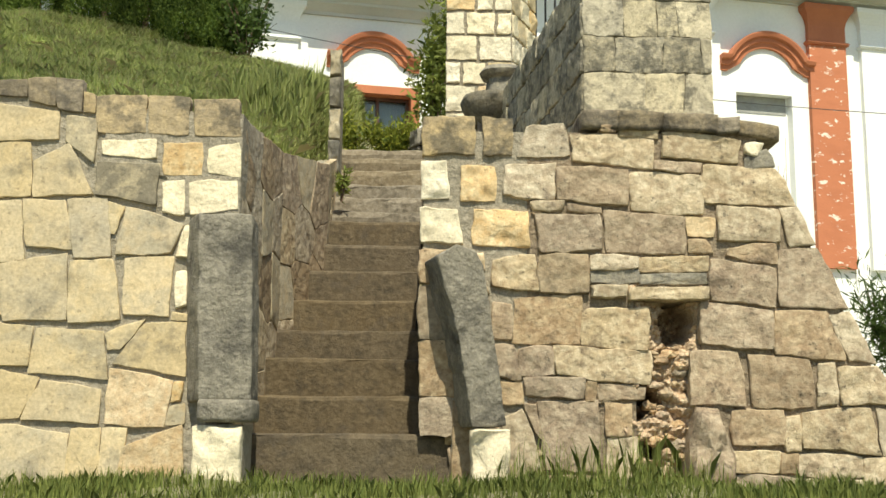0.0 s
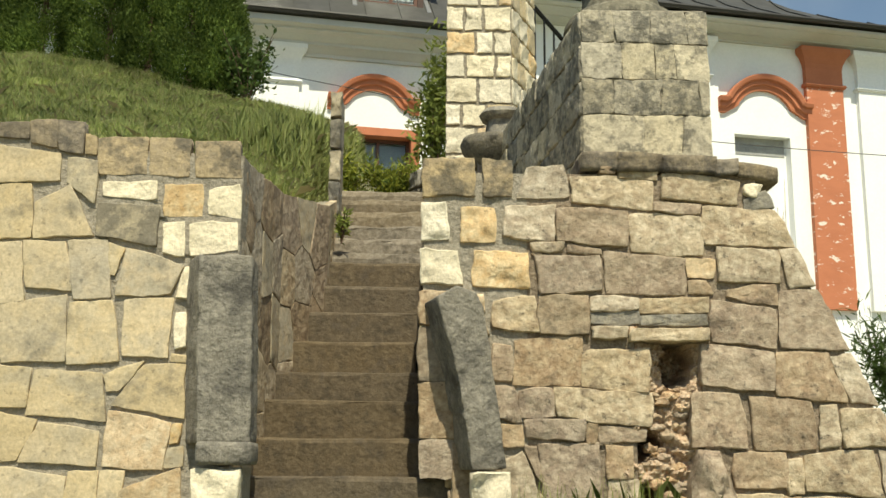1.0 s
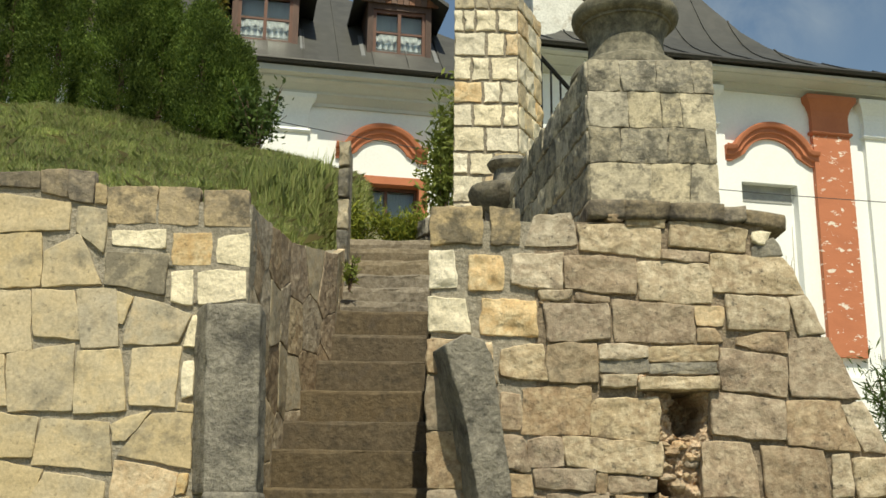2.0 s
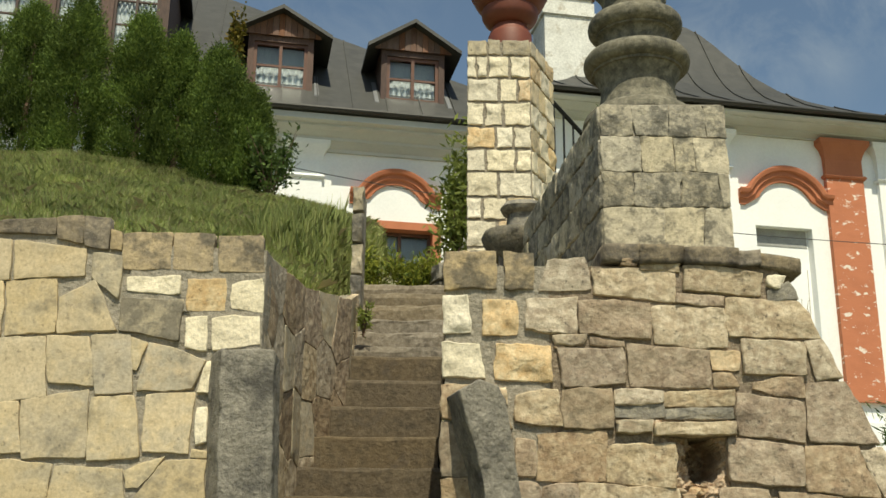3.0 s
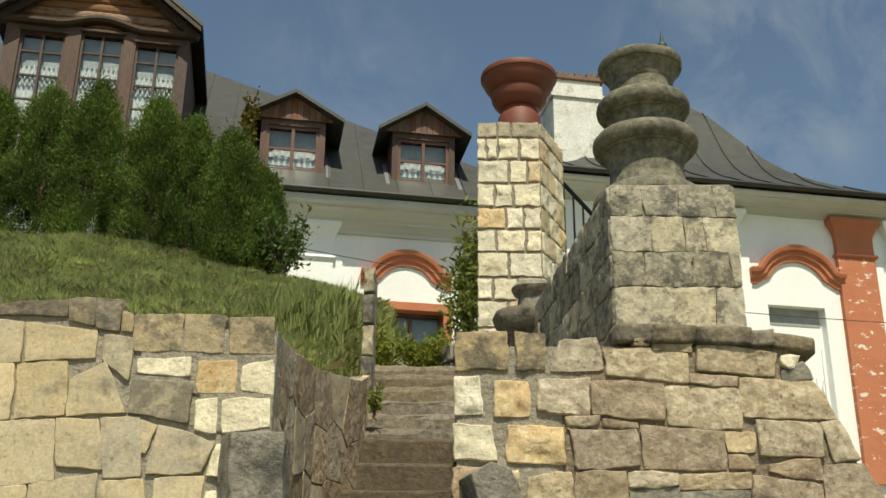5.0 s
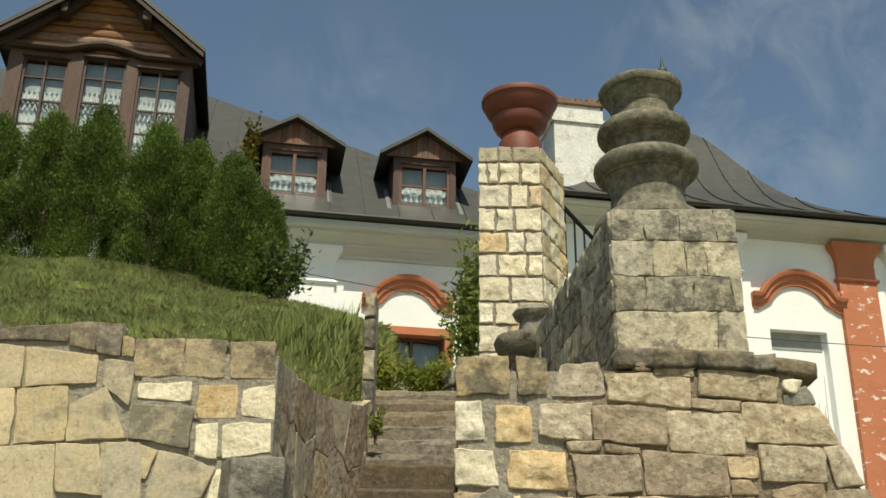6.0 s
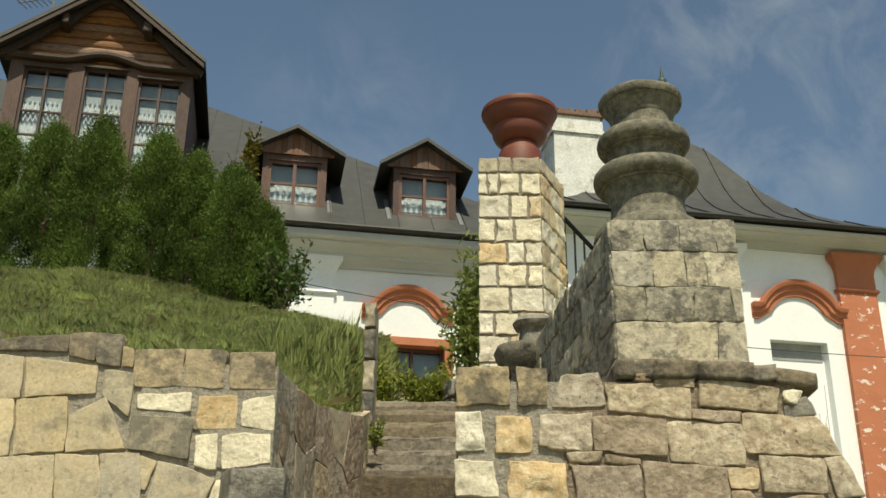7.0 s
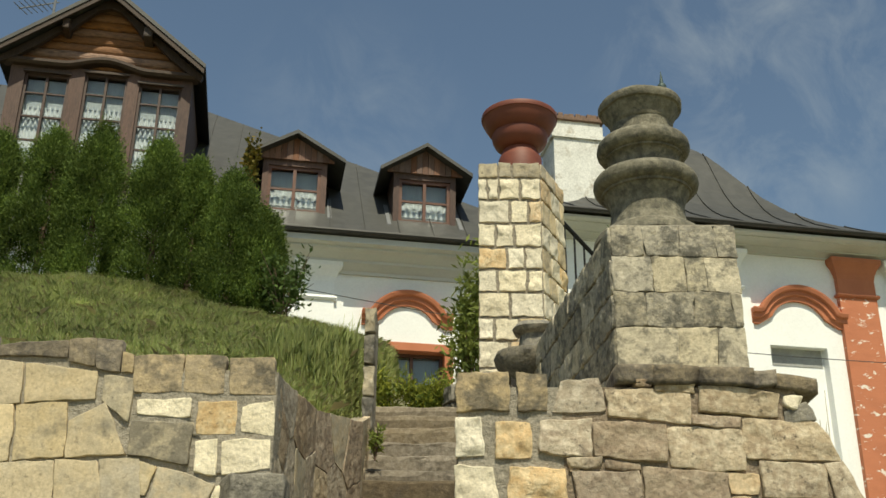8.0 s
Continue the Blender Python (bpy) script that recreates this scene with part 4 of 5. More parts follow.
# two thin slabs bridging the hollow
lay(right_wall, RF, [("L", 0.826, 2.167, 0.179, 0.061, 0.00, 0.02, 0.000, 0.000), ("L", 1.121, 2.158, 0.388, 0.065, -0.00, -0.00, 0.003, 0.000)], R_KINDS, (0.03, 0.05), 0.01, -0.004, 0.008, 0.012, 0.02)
for i in range(40):
    u, z = R.uniform(0.45, 1.75), R.uniform(1.35, 2.85)
    if u + 0.46 * z > EDGE[2] - 0.15 or (0.88 < u < 1.34 and z < 2.15):
        continue
    w, h = R.uniform(0.02, 0.05), R.uniform(0.008, 0.018)
    me = stone_mesh([(u + w * math.cos(q) * R.uniform(0.8, 1.2), z + h * math.sin(q) * R.uniform(0.8, 1.2)) for q in (0.2, 1.2, 2.1, 3.2, 4.2, 5.3)], RF, R.uniform(0.001, 0.006), TAN, 0.01, 0.0, 0.05, 0.008)
    part("chinking_stone", me, None, right_wall)
# its face on the stair side
RSF = face((-0.125, 5.2 + 2.6), -86)
courses(right_wall, RSF, [(3.03, 3.05), (2.82, 2.85), (2.6, 2.62), (2.38, 2.4), (2.15, 2.15), (1.9, 1.9), (1.65, 1.65), (1.4, 1.4), (1.1, 1.1)],
        [fill_row(0.0, 2.58, w) for w in (0.3, 0.26, 0.33, 0.28, 0.3, 0.3, 0.3, 0.3)], lambda k, u, i, n: TAN if R.random() < 0.5 else BROWN, span=(0, 2.6), proud=(0.01, 0.04))
# rubble in the hollow
hollow = empty("rubble", (1.05, 5.3, 1.3), "crumbling reddish clay and stone rubble in the wall's hollow", "rubble")
for i in range(30):
    t = i / 30
    z, u = 1.25 + 0.66 * t + R.uniform(-0.03, 0.03), 1.07 + 0.06 * t + R.uniform(-0.10, 0.09)
    r = R.uniform(0.018, 0.048)
    lump = bmesh.new()
    bmesh.ops.create_icosphere(lump, subdivisions=2, radius=r * 1.1)
    for v in lump.verts:
        v.co *= 1 + 0.55 * noise.noise(v.co * (1.5 / r) + Vector((i * 3.0, 0, 0))) + 0.25 * noise.noise(v.co * (4 / r))
        v.co = Vector((u + v.co.x, 5.275 + 0.6 * v.co.y, z + 0.6 * v.co.z))
    part("fragment", lump, RUBBLE if R.random() < 0.7 else TAN, hollow)
boulder = [(1.17, 1.2), (1.30, 1.18), (1.41, 1.24), (1.42, 1.38), (1.36, 1.5), (1.34, 1.6), (1.24, 1.6), (1.2, 1.45)]
part("boulder", stone_mesh(boulder, face((0, 5.2), 0), 0.09, TAN, 0.05, 0.0, 0.1, 0.04), None, hollow, "large weathered block standing proud")

# coping ledge
ledge = empty("coping", (1.2, 5.2, 2.97), "dark overhanging coping stones on the buttress top", "coping", kind="structure")
for u0, u1, za, zb_ in ((0.70, 0.89, 3.0, 3.09), (0.89, 1.11, 2.99, 3.085), (1.115, 1.38, 2.985, 3.075), (1.385, 1.50, 2.98, 3.065), (1.505, 1.69, 2.965, 3.05)):
    bm = boxes((u0 - 0.004, u1 + 0.004, -0.5, 0.028 + R.uniform(-0.012, 0.012), za, zb_), m=RF)
    bmesh.ops.subdivide_edges(bm, edges=bm.edges, cuts=3, use_grid_fill=True)
    for v in bm.verts:
        v.co += Vector((noise.noise(v.co * 8), noise.noise(v.co * 8 + Vector((9, 0, 0))), noise.noise(v.co * 9 + Vector((0, 9, 0))))) * 0.016
        v.co.z -= 0.03 * max(0, v.co.x - 1.5) / 0.2
    part("coping_stone", bm, DARKTOP, ledge, smooth=True)

# ---- pier with the urn and the parapet behind it ----
PX, PY, PTOP = 0.745, 5.45, 3.985
pier = empty("pier", (1.09, 5.8, 3.05), "square pier of mossy sandstone blocks running into a parapet", "pier", kind="structure")
PRF = face((PX, PY), 0)
PLF = face((PX - 0.385, PY + 2.75), -82)
bm = bmesh.new()
for quad in ([(PX + 0.01, PY + 0.01), (PX + 0.68, PY + 0.01), (PX + 0.62, PY + 0.7), (PX - 0.08, PY + 0.7)], [(PX - 0.075, PY + 0.69), (PX + 0.30, PY + 0.69), (PX + 0.0, PY + 2.72), (PX - 0.37, PY + 2.72)]):
    lo = [bm.verts.new((x, y, 2.9)) for x, y in quad]
    hi = [bm.verts.new((x, y, PTOP - 0.012)) for x, y in quad]
    bm.faces.new(lo[::-1])
    bm.faces.new(hi)
    for i in range(4):
        bm.faces.new((lo[i], lo[(i + 1) % 4], hi[(i + 1) % 4], hi[i]))
part("mortar_core", bm, MORTAR, pier)
PB = [(3.99, 3.985), (3.80, 3.79), (3.59, 3.58), (3.385, 3.38), (3.08, 3.08)]
courses(pier, PRF, PB, [[0, 0.18, 0.38, 0.58, 0.695], [0, 0.22, 0.40, 0.515, 0.695], [0, 0.17, 0.43, 0.64, 0.695], [0, 0.33, 0.54, 0.695]],
        lambda k, u, i, n: PIERTOP if R.random() < (0.95 if k == 0 else 0.3) else PIERSTONE, wave=0.012, slant=0.01, span=(0, 0.7), proud=(0.002, 0.008), rough=0.009, gap=0.0015, round_to=0.005, ragged=0.010, lean=0.015)
courses(pier, PLF, PB[:-1] + [(3.15, 3.15), (2.9, 2.9)], [fill_row(0, 2.775, w) for w in (0.24, 0.28, 0.22, 0.3, 0.3)],
        lambda k, u, i, n: PIERSTONE if R.random() < 0.45 else PIERTOP, wave=0.012, slant=0.012, span=(0, 2.7), proud=(0.006, 0.02), gap=0.006)
top = boxes((PX + 0.01, PX + 0.68, PY + 0.01, PY + 0.7, PTOP - 0.002, PTOP + 0.012), bevel=0.005)
part("mortar_cap", top, MORTAR, pier)

# ringed urn
UX, UY, UZ = 1.03, 5.83, PTOP + 0.012
urn = empty("garden_urn", (UX, UY, PTOP), "weathered grey stone urn with bulging rings on the pier", "urn")
part("plinth", lathe([(0.0, 0.0), (0.32, 0.0), (0.335, 0.02), (0.33, 0.05), (0.312, 0.08), (0.28, 0.105), (0.245, 0.12), (0.232, 0.14), (0.224, 0.19), (0.222, 0.24)], (UX, UY, UZ), 64, 0.012), URNMAT, urn, "stained domed urn base", True)
part("body", lathe([(0.22, 0.23), (0.222, 0.26), (0.23, 0.295), (0.246, 0.33), (0.258, 0.35), (0.272, 0.352), (0.272, 0.368), (0.282, 0.37), (0.3, 0.378), (0.314, 0.395), (0.32, 0.42), (0.316, 0.447), (0.3, 0.47), (0.272, 0.484), (0.23, 0.49), (0.23, 0.5), (0.21, 0.502), (0.203, 0.525), (0.203, 0.555), (0.212, 0.582), (0.228, 0.6), (0.24, 0.602),
                    (0.24, 0.614), (0.252, 0.617), (0.27, 0.628), (0.282, 0.647), (0.286, 0.67), (0.281, 0.697), (0.264, 0.72), (0.236, 0.733), (0.205, 0.738), (0.205, 0.748), (0.19, 0.75), (0.184, 0.775), (0.183, 0.81), (0.186, 0.84)], (UX, UY, UZ), 72, 0.01), URNMAT, urn, "", True)
part("rim", lathe([(0.185, 0.835), (0.196, 0.85), (0.198, 0.866), (0.212, 0.888), (0.226, 0.915), (0.236, 0.938), (0.25, 0.942), (0.256, 0.955), (0.26, 0.982), (0.252, 0.998), (0.14, 1.004), (0.03, 1.004)], (UX, UY, UZ), 96, 0.05), URNMAT, urn, "chipped flaring urn rim", True)
part("finial", lathe([(0.012, 0.985), (0.014, 1.005), (0.026, 1.013), (0.03, 1.03), (0.024, 1.047), (0.013, 1.056), (0.01, 1.085), (0.001, 1.145)], (UX + 0.115, UY - 0.17, UZ), 14), GREENIRON, urn, "small green iron spike", True)

# ---- tall pillar with the red bowl ----
pillar = empty("pillar", (0.35, 8.8, 3.4), "tall pillar of pale dressed limestone blocks", "pillar", kind="structure")
QF = face((0.0, 8.5), 1)
QR = face((0.572, 8.51), 67)
bm = bmesh.new()
quad = [(0.01, 8.51), (0.565, 8.52), (0.80, 9.09), (0.24, 9.12)]
lo = [bm.verts.new((x, y, 3.0)) for x, y in quad]
hi = [bm.verts.new((x, y, 6.0)) for x, y in quad]
bm.faces.new(lo[::-1])
bm.faces.new(hi)
for i in range(4):
    bm.faces.new((lo[i], lo[(i + 1) % 4], hi[(i + 1) % 4], hi[i]))
part("mortar_core", bm, MORTAR_DARK, pillar)
QB = [(z, z) for z in (6.02, 5.86, 5.64, 5.41, 5.18, 4.97, 4.76, 4.53, 4.32, 4.08, 3.85, 3.6)]
QJ = [[0, 0.19, 0.31, 0.57], [0, 0.09, 0.19, 0.38, 0.57], [0, 0.29, 0.45, 0.57], [0, 0.16, 0.32, 0.57], [0, 0.26, 0.41, 0.57], [0, 0.17, 0.43, 0.57], [0, 0.28, 0.57], [0, 0.14, 0.35, 0.57], [0, 0.27, 0.57], [0, 0.2, 0.57], [0, 0.3, 0.57]]


def pillar_mat(k, u, i, n):
    r = R.random()
    return OCHRE if r < 0.08 else CREAM if r < 0.25 else WEATHERED if k == 0 else PALE


courses(pillar, QF, QB, QJ, pillar_mat, wave=0.006, slant=0.006, span=(0, 0.57), proud=(0.002, 0.008), gap=0.011, lean=0.012, ragged=0.012)
courses(pillar, QR, QB, [fill_row(0, 0.63, 0.2) for _ in QJ], pillar_mat, wave=0.006, slant=0.006, span=(0, 0.57), proud=(0.002, 0.008), gap=0.011, lean=0.012, ragged=0.012)
BX, BY, BZ = 0.40, 8.75, 6.012
bowl = empty("flower_bowl", (BX, BY, BZ), "red terracotta flower bowl on the limestone pillar", "bowl")
part("foot", lathe([(0.0, 0), (0.2, 0), (0.2, 0.15), (0.19, 0.175), (0.178, 0.19), (0.172, 0.225), (0.16, 0.245), (0.15, 0.255)], (BX, BY, BZ), 48), TERRACOTTA, bowl, "", True)
part("basin", lathe([(0.148, 0.25), (0.195, 0.268), (0.235, 0.305), (0.256, 0.35), (0.263, 0.40), (0.256, 0.408), (0.256, 0.42), (0.275, 0.43), (0.302, 0.462), (0.328, 0.51), (0.344, 0.556), (0.347, 0.562), (0.357, 0.566), (0.361, 0.59), (0.356, 0.612), (0.342, 0.622), (0.32, 0.61), (0.28, 0.54), (0.1, 0.5)], (BX, BY, BZ), 64), TERRACOTTA, bowl, "", True)

# broken bowl on the stair wall
frag = empty("urn_fragment", (0.34, 7.75, 3.9), "broken dark stone bowl lying on the stair wall", "stone bowl")
part("bowl", lathe([(0.0, -0.1), (0.14, -0.09), (0.2, -0.02), (0.235, 0.05), (0.25, 0.1), (0.235, 0.135), (0.19, 0.14), (0.05, 0.15)], (0.37, 7.8, 3.84), 36, 0.04), GREYSTONE, frag, "", True)
part("stub", lathe([(0.13, 0.14), (0.12, 0.2), (0.11, 0.26), (0.16, 0.28), (0.18, 0.31), (0.15, 0.35), (0.06, 0.38)], (0.44, 7.8, 3.86), 24, 0.12), GREYSTONE, frag, "", True)
part("bedding", boxes((0.25, 0.5, 7.7, 8.1, 3.0, 3.79)), BROWN, frag)

# dark upper wall beside the stair head
upper = empty("wall_upper", (-0.1, 8.6, 3.2), "dark rough stone wall beside the stair head", "wall", kind="structure")
UF = face((-0.33, 9.6), -74)
bm = bmesh.new()
prism(bm, [(0, 3.3), (1.5, 3.2), (1.5, 3.95), (0.0, 4.2)], -0.3, UF)
part("mortar_core", bm, MORTAR, upper)
courses(upper, UF, [(4.2, 3.95), (4.02, 3.78), (3.83, 3.6), (3.64, 3.42), (3.45, 3.25), (3.3, 3.1)], [fill_row(0, 1.5, 0.28) for _ in range(5)], lambda *a: GREYSTONE, wave=0.05, slant=0.04, span=(0, 1.5), proud=(0.02, 0.06), rough=0.03)

# ---- house ----
def local(o, a):
    """(u along the front, out towards the garden, z up) of a front."""
    return face(o, a)


HL, HR = local((-1.2, 16.5), 12), local((1.6, 15.25), 12)
house = empty("manor_house", (0.0, 18.0, 3.0), "white plastered manor house with orange trim and dark metal roof", "house")


def hbox(m, *specs, bevel=0.0):
    return boxes(*specs, m=m, bevel=bevel)


def wall_boxes(m, *specs):
    for sp in specs:
        part("wall", hbox(m, sp), WHITEWALL, house)


# walls: left front with its window, right wing with its niche
wall_boxes(HL, (-11, -0.42, -0.5, 0, 2.5, 8.5), (0.68, 2.8, -0.5, 0, 2.5, 8.5), (-0.42, 0.68, -0.5, 0, 6.86, 8.5), (-0.42, 0.68, -0.5, 0, 2.5, 5.1))
wall_boxes(HR, (-0.9, 3.02, -0.5, 0, 1.0, 8.5), (3.98, 6.0, -0.5, 0, 1.0, 8.5), (3.02, 3.98, -0.5, 0, 6.70, 8.5), (3.02, 3.98, -0.5, 0, 1.0, 4.1), (3.02, 3.98, -0.5, -0.16, 4.1, 6.70))
wall_boxes(HR, (-0.9, -0.4, -6.0, -0.5, 1.0, 8.5), (5.5, 6.0, -8.0, -0.5, 1.0, 8.5), (-0.9, 6.0, -8.5, -8.0, 1.0, 8.5))
wall_boxes(HL, (-11, -10.5, -8, -0.5, 2.5, 8.5), (-11, 2.8, -8.5, -8, 2.5, 8.5))
CPROF = [(0.0, 8.06), (0.05, 8.06), (0.05, 8.11), (0.08, 8.13), (0.14, 8.18), (0.2, 8.21), (0.2, 8.25), (0.24, 8.27), (0.32, 8.33), (0.42, 8.36), (0.42, 8.40), (0.54, 8.42), (0.54, 8.52), (0.0, 8.52)]


def cornice(m, u0, u1, dz, tall=1.0):
    bm = bmesh.new()
    extrude_profile(bm, [(o, 8.52 - (8.52 - z) * tall + dz) for o, z in CPROF], u0, u1, m)
    part("cornice", bm, CORNICE, house, "moulded off-white cornice")
    bm = bmesh.new()
    extrude_profile(bm, [(0.62 + 0.05 * math.cos(a), 8.575 + dz + 0.04 * math.sin(a)) for a in [k * math.pi / 4 for k in range(8)]], u0, u1, m)
    part("gutter", bm, GUTTER, house, "black roof gutter")


cornice(HL, -11, 2.2, 0.0)
cornice(HR, -0.9, 6.05, -0.12, 0.4)


def arch(m, uc, w, z_end, rise, label):
    """A moulded segment arch with short level ears."""
    bm = bmesh.new()
    half = w / 2 - 0.13
    rad = (half * half + rise * rise) / (2 * rise)
    zc = z_end + rise - rad
    a0 = math.asin(half / rad)
    path = [(uc - w / 2, z_end, 0.0, 1.0), (uc - half - 0.01, z_end, 0.0, 1.0)]
    for k in range(21):
        a = -a0 + 2 * a0 * k / 20
        path.append((uc + rad * math.sin(a), zc + rad * math.cos(a), math.sin(a), math.cos(a)))
    path += [(uc + half + 0.01, z_end, 0.0, 1.0), (uc + w / 2, z_end, 0.0, 1.0)]
    prof = [(-0.24, -0.02), (-0.24, 0.05), (-0.17, 0.06), (-0.15, 0.1), (-0.09, 0.1), (-0.07, 0.15), (-0.02, 0.17), (0.0, 0.17), (0.0, -0.02)]
    rows = [[bm.verts.new(m @ Vector((u + nu * r, o, z + nz * r))) for r, o in prof] for u, z, nu, nz in path]
    for a, b in zip(rows, rows[1:]):
        for i in range(len(prof)):
            j = (i + 1) % len(prof)
            bm.faces.new((a[i], a[j], b[j], b[i]))
    bm.faces.new(rows[0][::-1])
    bm.faces.new(rows[-1])
    part("arch_moulding", bm, ORANGE, house, label)


arch(HL, 0.03, 1.52, 7.44, 0.37, "orange arched window hood")
arch(HR, 3.54, 1.60, 7.26, 0.42, "orange arched niche hood")


def window(m, u0, u1, z0, z1, cols, bars, parent, out=0.0, curtain=0.55, trim=0.05, room=0.35, zig=6, wood=FRAMEWOOD):
    """A casement window: frame with bars, panes, lace curtain and a dark panel in place of the unlit interior. bars:
    heights of cross bars as fractions.
    """
    w = (u1 - u0) / cols
    bm = bmesh.new()
    outer = [(u0, z0), (u1, z0), (u1, z1), (u0, z1)]
    inner = [(u0 + trim, z0 + trim), (u1 - trim, z0 + trim), (u1 - trim, z1 - trim), (u0 + trim, z1 - trim)]
    rings = [[bm.verts.new(m @ Vector((u, o, z))) for u, z in pts] for pts, o in ((outer, out - 0.07), (outer, out), (inner, out), (inner, out - 0.07))]
    for a in range(4):
        for k in range(4):
            p, q = rings[a], rings[(a + 1) % 4]
            bm.faces.new((p[k], p[(k + 1) % 4], q[(k + 1) % 4], q[k]))
    if parent is house:
        win = part("window", bm, wood, parent, "brown wooden casement window")
    else:
        part("window_frame", bm, wood, parent, "brown wooden window frame")
        win = parent
    for k in range(1, cols):
        part("mullion", hbox(m, (u0 + w * k - trim * 0.5, u0 + w * k + trim * 0.5, out - 0.066, out + 0.004, z0 + trim, z1 - trim)), wood, win)
    for k in range(cols):
        for f in bars:
            zc = z0 + (z1 - z0) * f
            part("glazing_bar", hbox(m, (u0 + w * k + trim * (1 if k == 0 else 0.5), u0 + w * (k + 1) - trim * (1 if k == cols - 1 else 0.5), out - 0.05, out - 0.012, zc - trim * 0.35, zc + trim * 0.35)), wood, win)
    part("pane", hbox(m, (u0 + trim * 0.8, u1 - trim * 0.8, out - 0.062, out - 0.057, z0 + trim * 0.8, z1 - trim * 0.8)), GLASS, win).visible_shadow = False
    hgt = z1 - z0
    for k in range(cols):
        a, b = u0 + w * k + 0.02, u0 + w * (k + 1) - 0.02
        n = 24
        hem = z0 + hgt * curtain

        def cy(t):
            return out - 0.13 + 0.018 * math.sin(t * 26 + k)

        def zz(i):
            return 0.07 * abs(((i * zig / n) % 2) - 1) * hgt
        if curtain < 0.9:
            for nm, lo_, hi_ in (("curtain", lambda i: z0 + 0.02, lambda i: hem - 0.06 * hgt + zz(i)), ("valance", lambda i: hem + zz(i), lambda i: hem + 0.10 * hgt + zz(i))):
                bm = bmesh.new()
                top = [bm.verts.new(m @ Vector((a + (b - a) * i / n, cy(i / n), hi_(i)))) for i in range(n + 1)]
                low = [bm.verts.new(m @ Vector((a + (b - a) * i / n, cy(i / n), lo_(i)))) for i in range(n + 1)]
                for i in range(n):
                    bm.faces.new((top[i], top[i + 1], low[i + 1], low[i]))
                part(nm, bm, CURTAIN, win, "white lace curtain")
    part("sheer_curtain", hbox(m, (u0 + 0.01, u1 - 0.01, out - 0.19, out - 0.185, z0 + 0.01, z1 - 0.01)), SHEER, win, "grey sheer curtain")
    # flat panel whose dark colour gives the shade of an unlit interior
    part("room", hbox(m, (u0, u1, out - room - 0.02, out - room, z0, z1)), UNLIT_DARK, win)
    return win


# left window, its orange surround and white lunette
part("window_surround", hbox(HL, (-0.53, -0.38, -0.3, 0.05, 5.1, 6.93), (0.66, 0.80, -0.3, 0.05, 5.1, 6.93), (-0.38, 0.66, -0.3, 0.052, 6.80, 6.93)), ORANGE, house, "orange window surround")
window(HL, -0.38, 0.66, 5.1, 6.80, 2, (0.65,), house, out=-0.16, curtain=0.99)
# grey panel that paints the shadow under the head of the right wing's niche
part("niche_blind", hbox(HR, (3.05, 3.95, -0.16, -0.15, 6.42, 6.70)), POLE_SHADE_GREY, house, "grey panel for the shade in the niche head")


def pilaster(m, u0, u1, zb, mat, paint, label):
    p = part("pilaster", hbox(m, (u0, u1, 0, 0.09, zb, 7.56)), paint, house, label)
    bm = bmesh.new()
    rings = []
    for e, o, z in ((0.03, 0.12, 7.56), (0.045, 0.14, 7.59), (0.03, 0.12, 7.62), (0.0, 0.092, 7.63), (0.0, 0.092, 7.88), (0.015, 0.11, 7.96), (0.05, 0.15, 8.05), (0.1, 0.19, 8.12), (0.11, 0.2, 8.14), (0.11, 0.2, 8.215)):
        rings.append([bm.verts.new(m @ Vector(q)) for q in ((u0 - e, 0, z), (u0 - e, o, z), (u1 + e, o, z), (u1 + e, 0, z))])
    for a, b in zip(rings, rings[1:]):
        for k in range(4):
            bm.faces.new((a[k], a[(k + 1) % 4], b[(k + 1) % 4], b[k]))
    bm.faces.new(rings[0][::-1])
    bm.faces.new(rings[-1])
    part("capital", bm, mat, p, "flaring painted capital")
    part("strip", hbox(m, (u1 + 0.004, u1 + 0.16, 0, 0.045, zb - 0.3, 8.0)), WHITEWALL, p, "white edging strip")


pilaster(HR, 4.27, 4.92, 3.96, ORANGE, PEELING, "orange pilaster with peeling paint")
pilaster(HR, 2.0, 2.6, 3.96, WHITEWALL, WHITEWALL, "white pilaster")
pilaster(HR, 5.2, 5.85, 3.96, WHITEWALL, WHITEWALL, "white pilaster")
pilaster(HL, -1.78, -1.2, 3.96, WHITEWALL, WHITEWALL, "white pilaster")
part("plinth", hbox(HR, (-0.9, 6.0, 0, 0.06, 1.0, 3.66)), WHITEWALL, house, "white house plinth")

# main roof, with its hip towards the wing
def roof_point(u, s):
    return HL @ Vector((u, 0.45 - s, 8.69 + s))


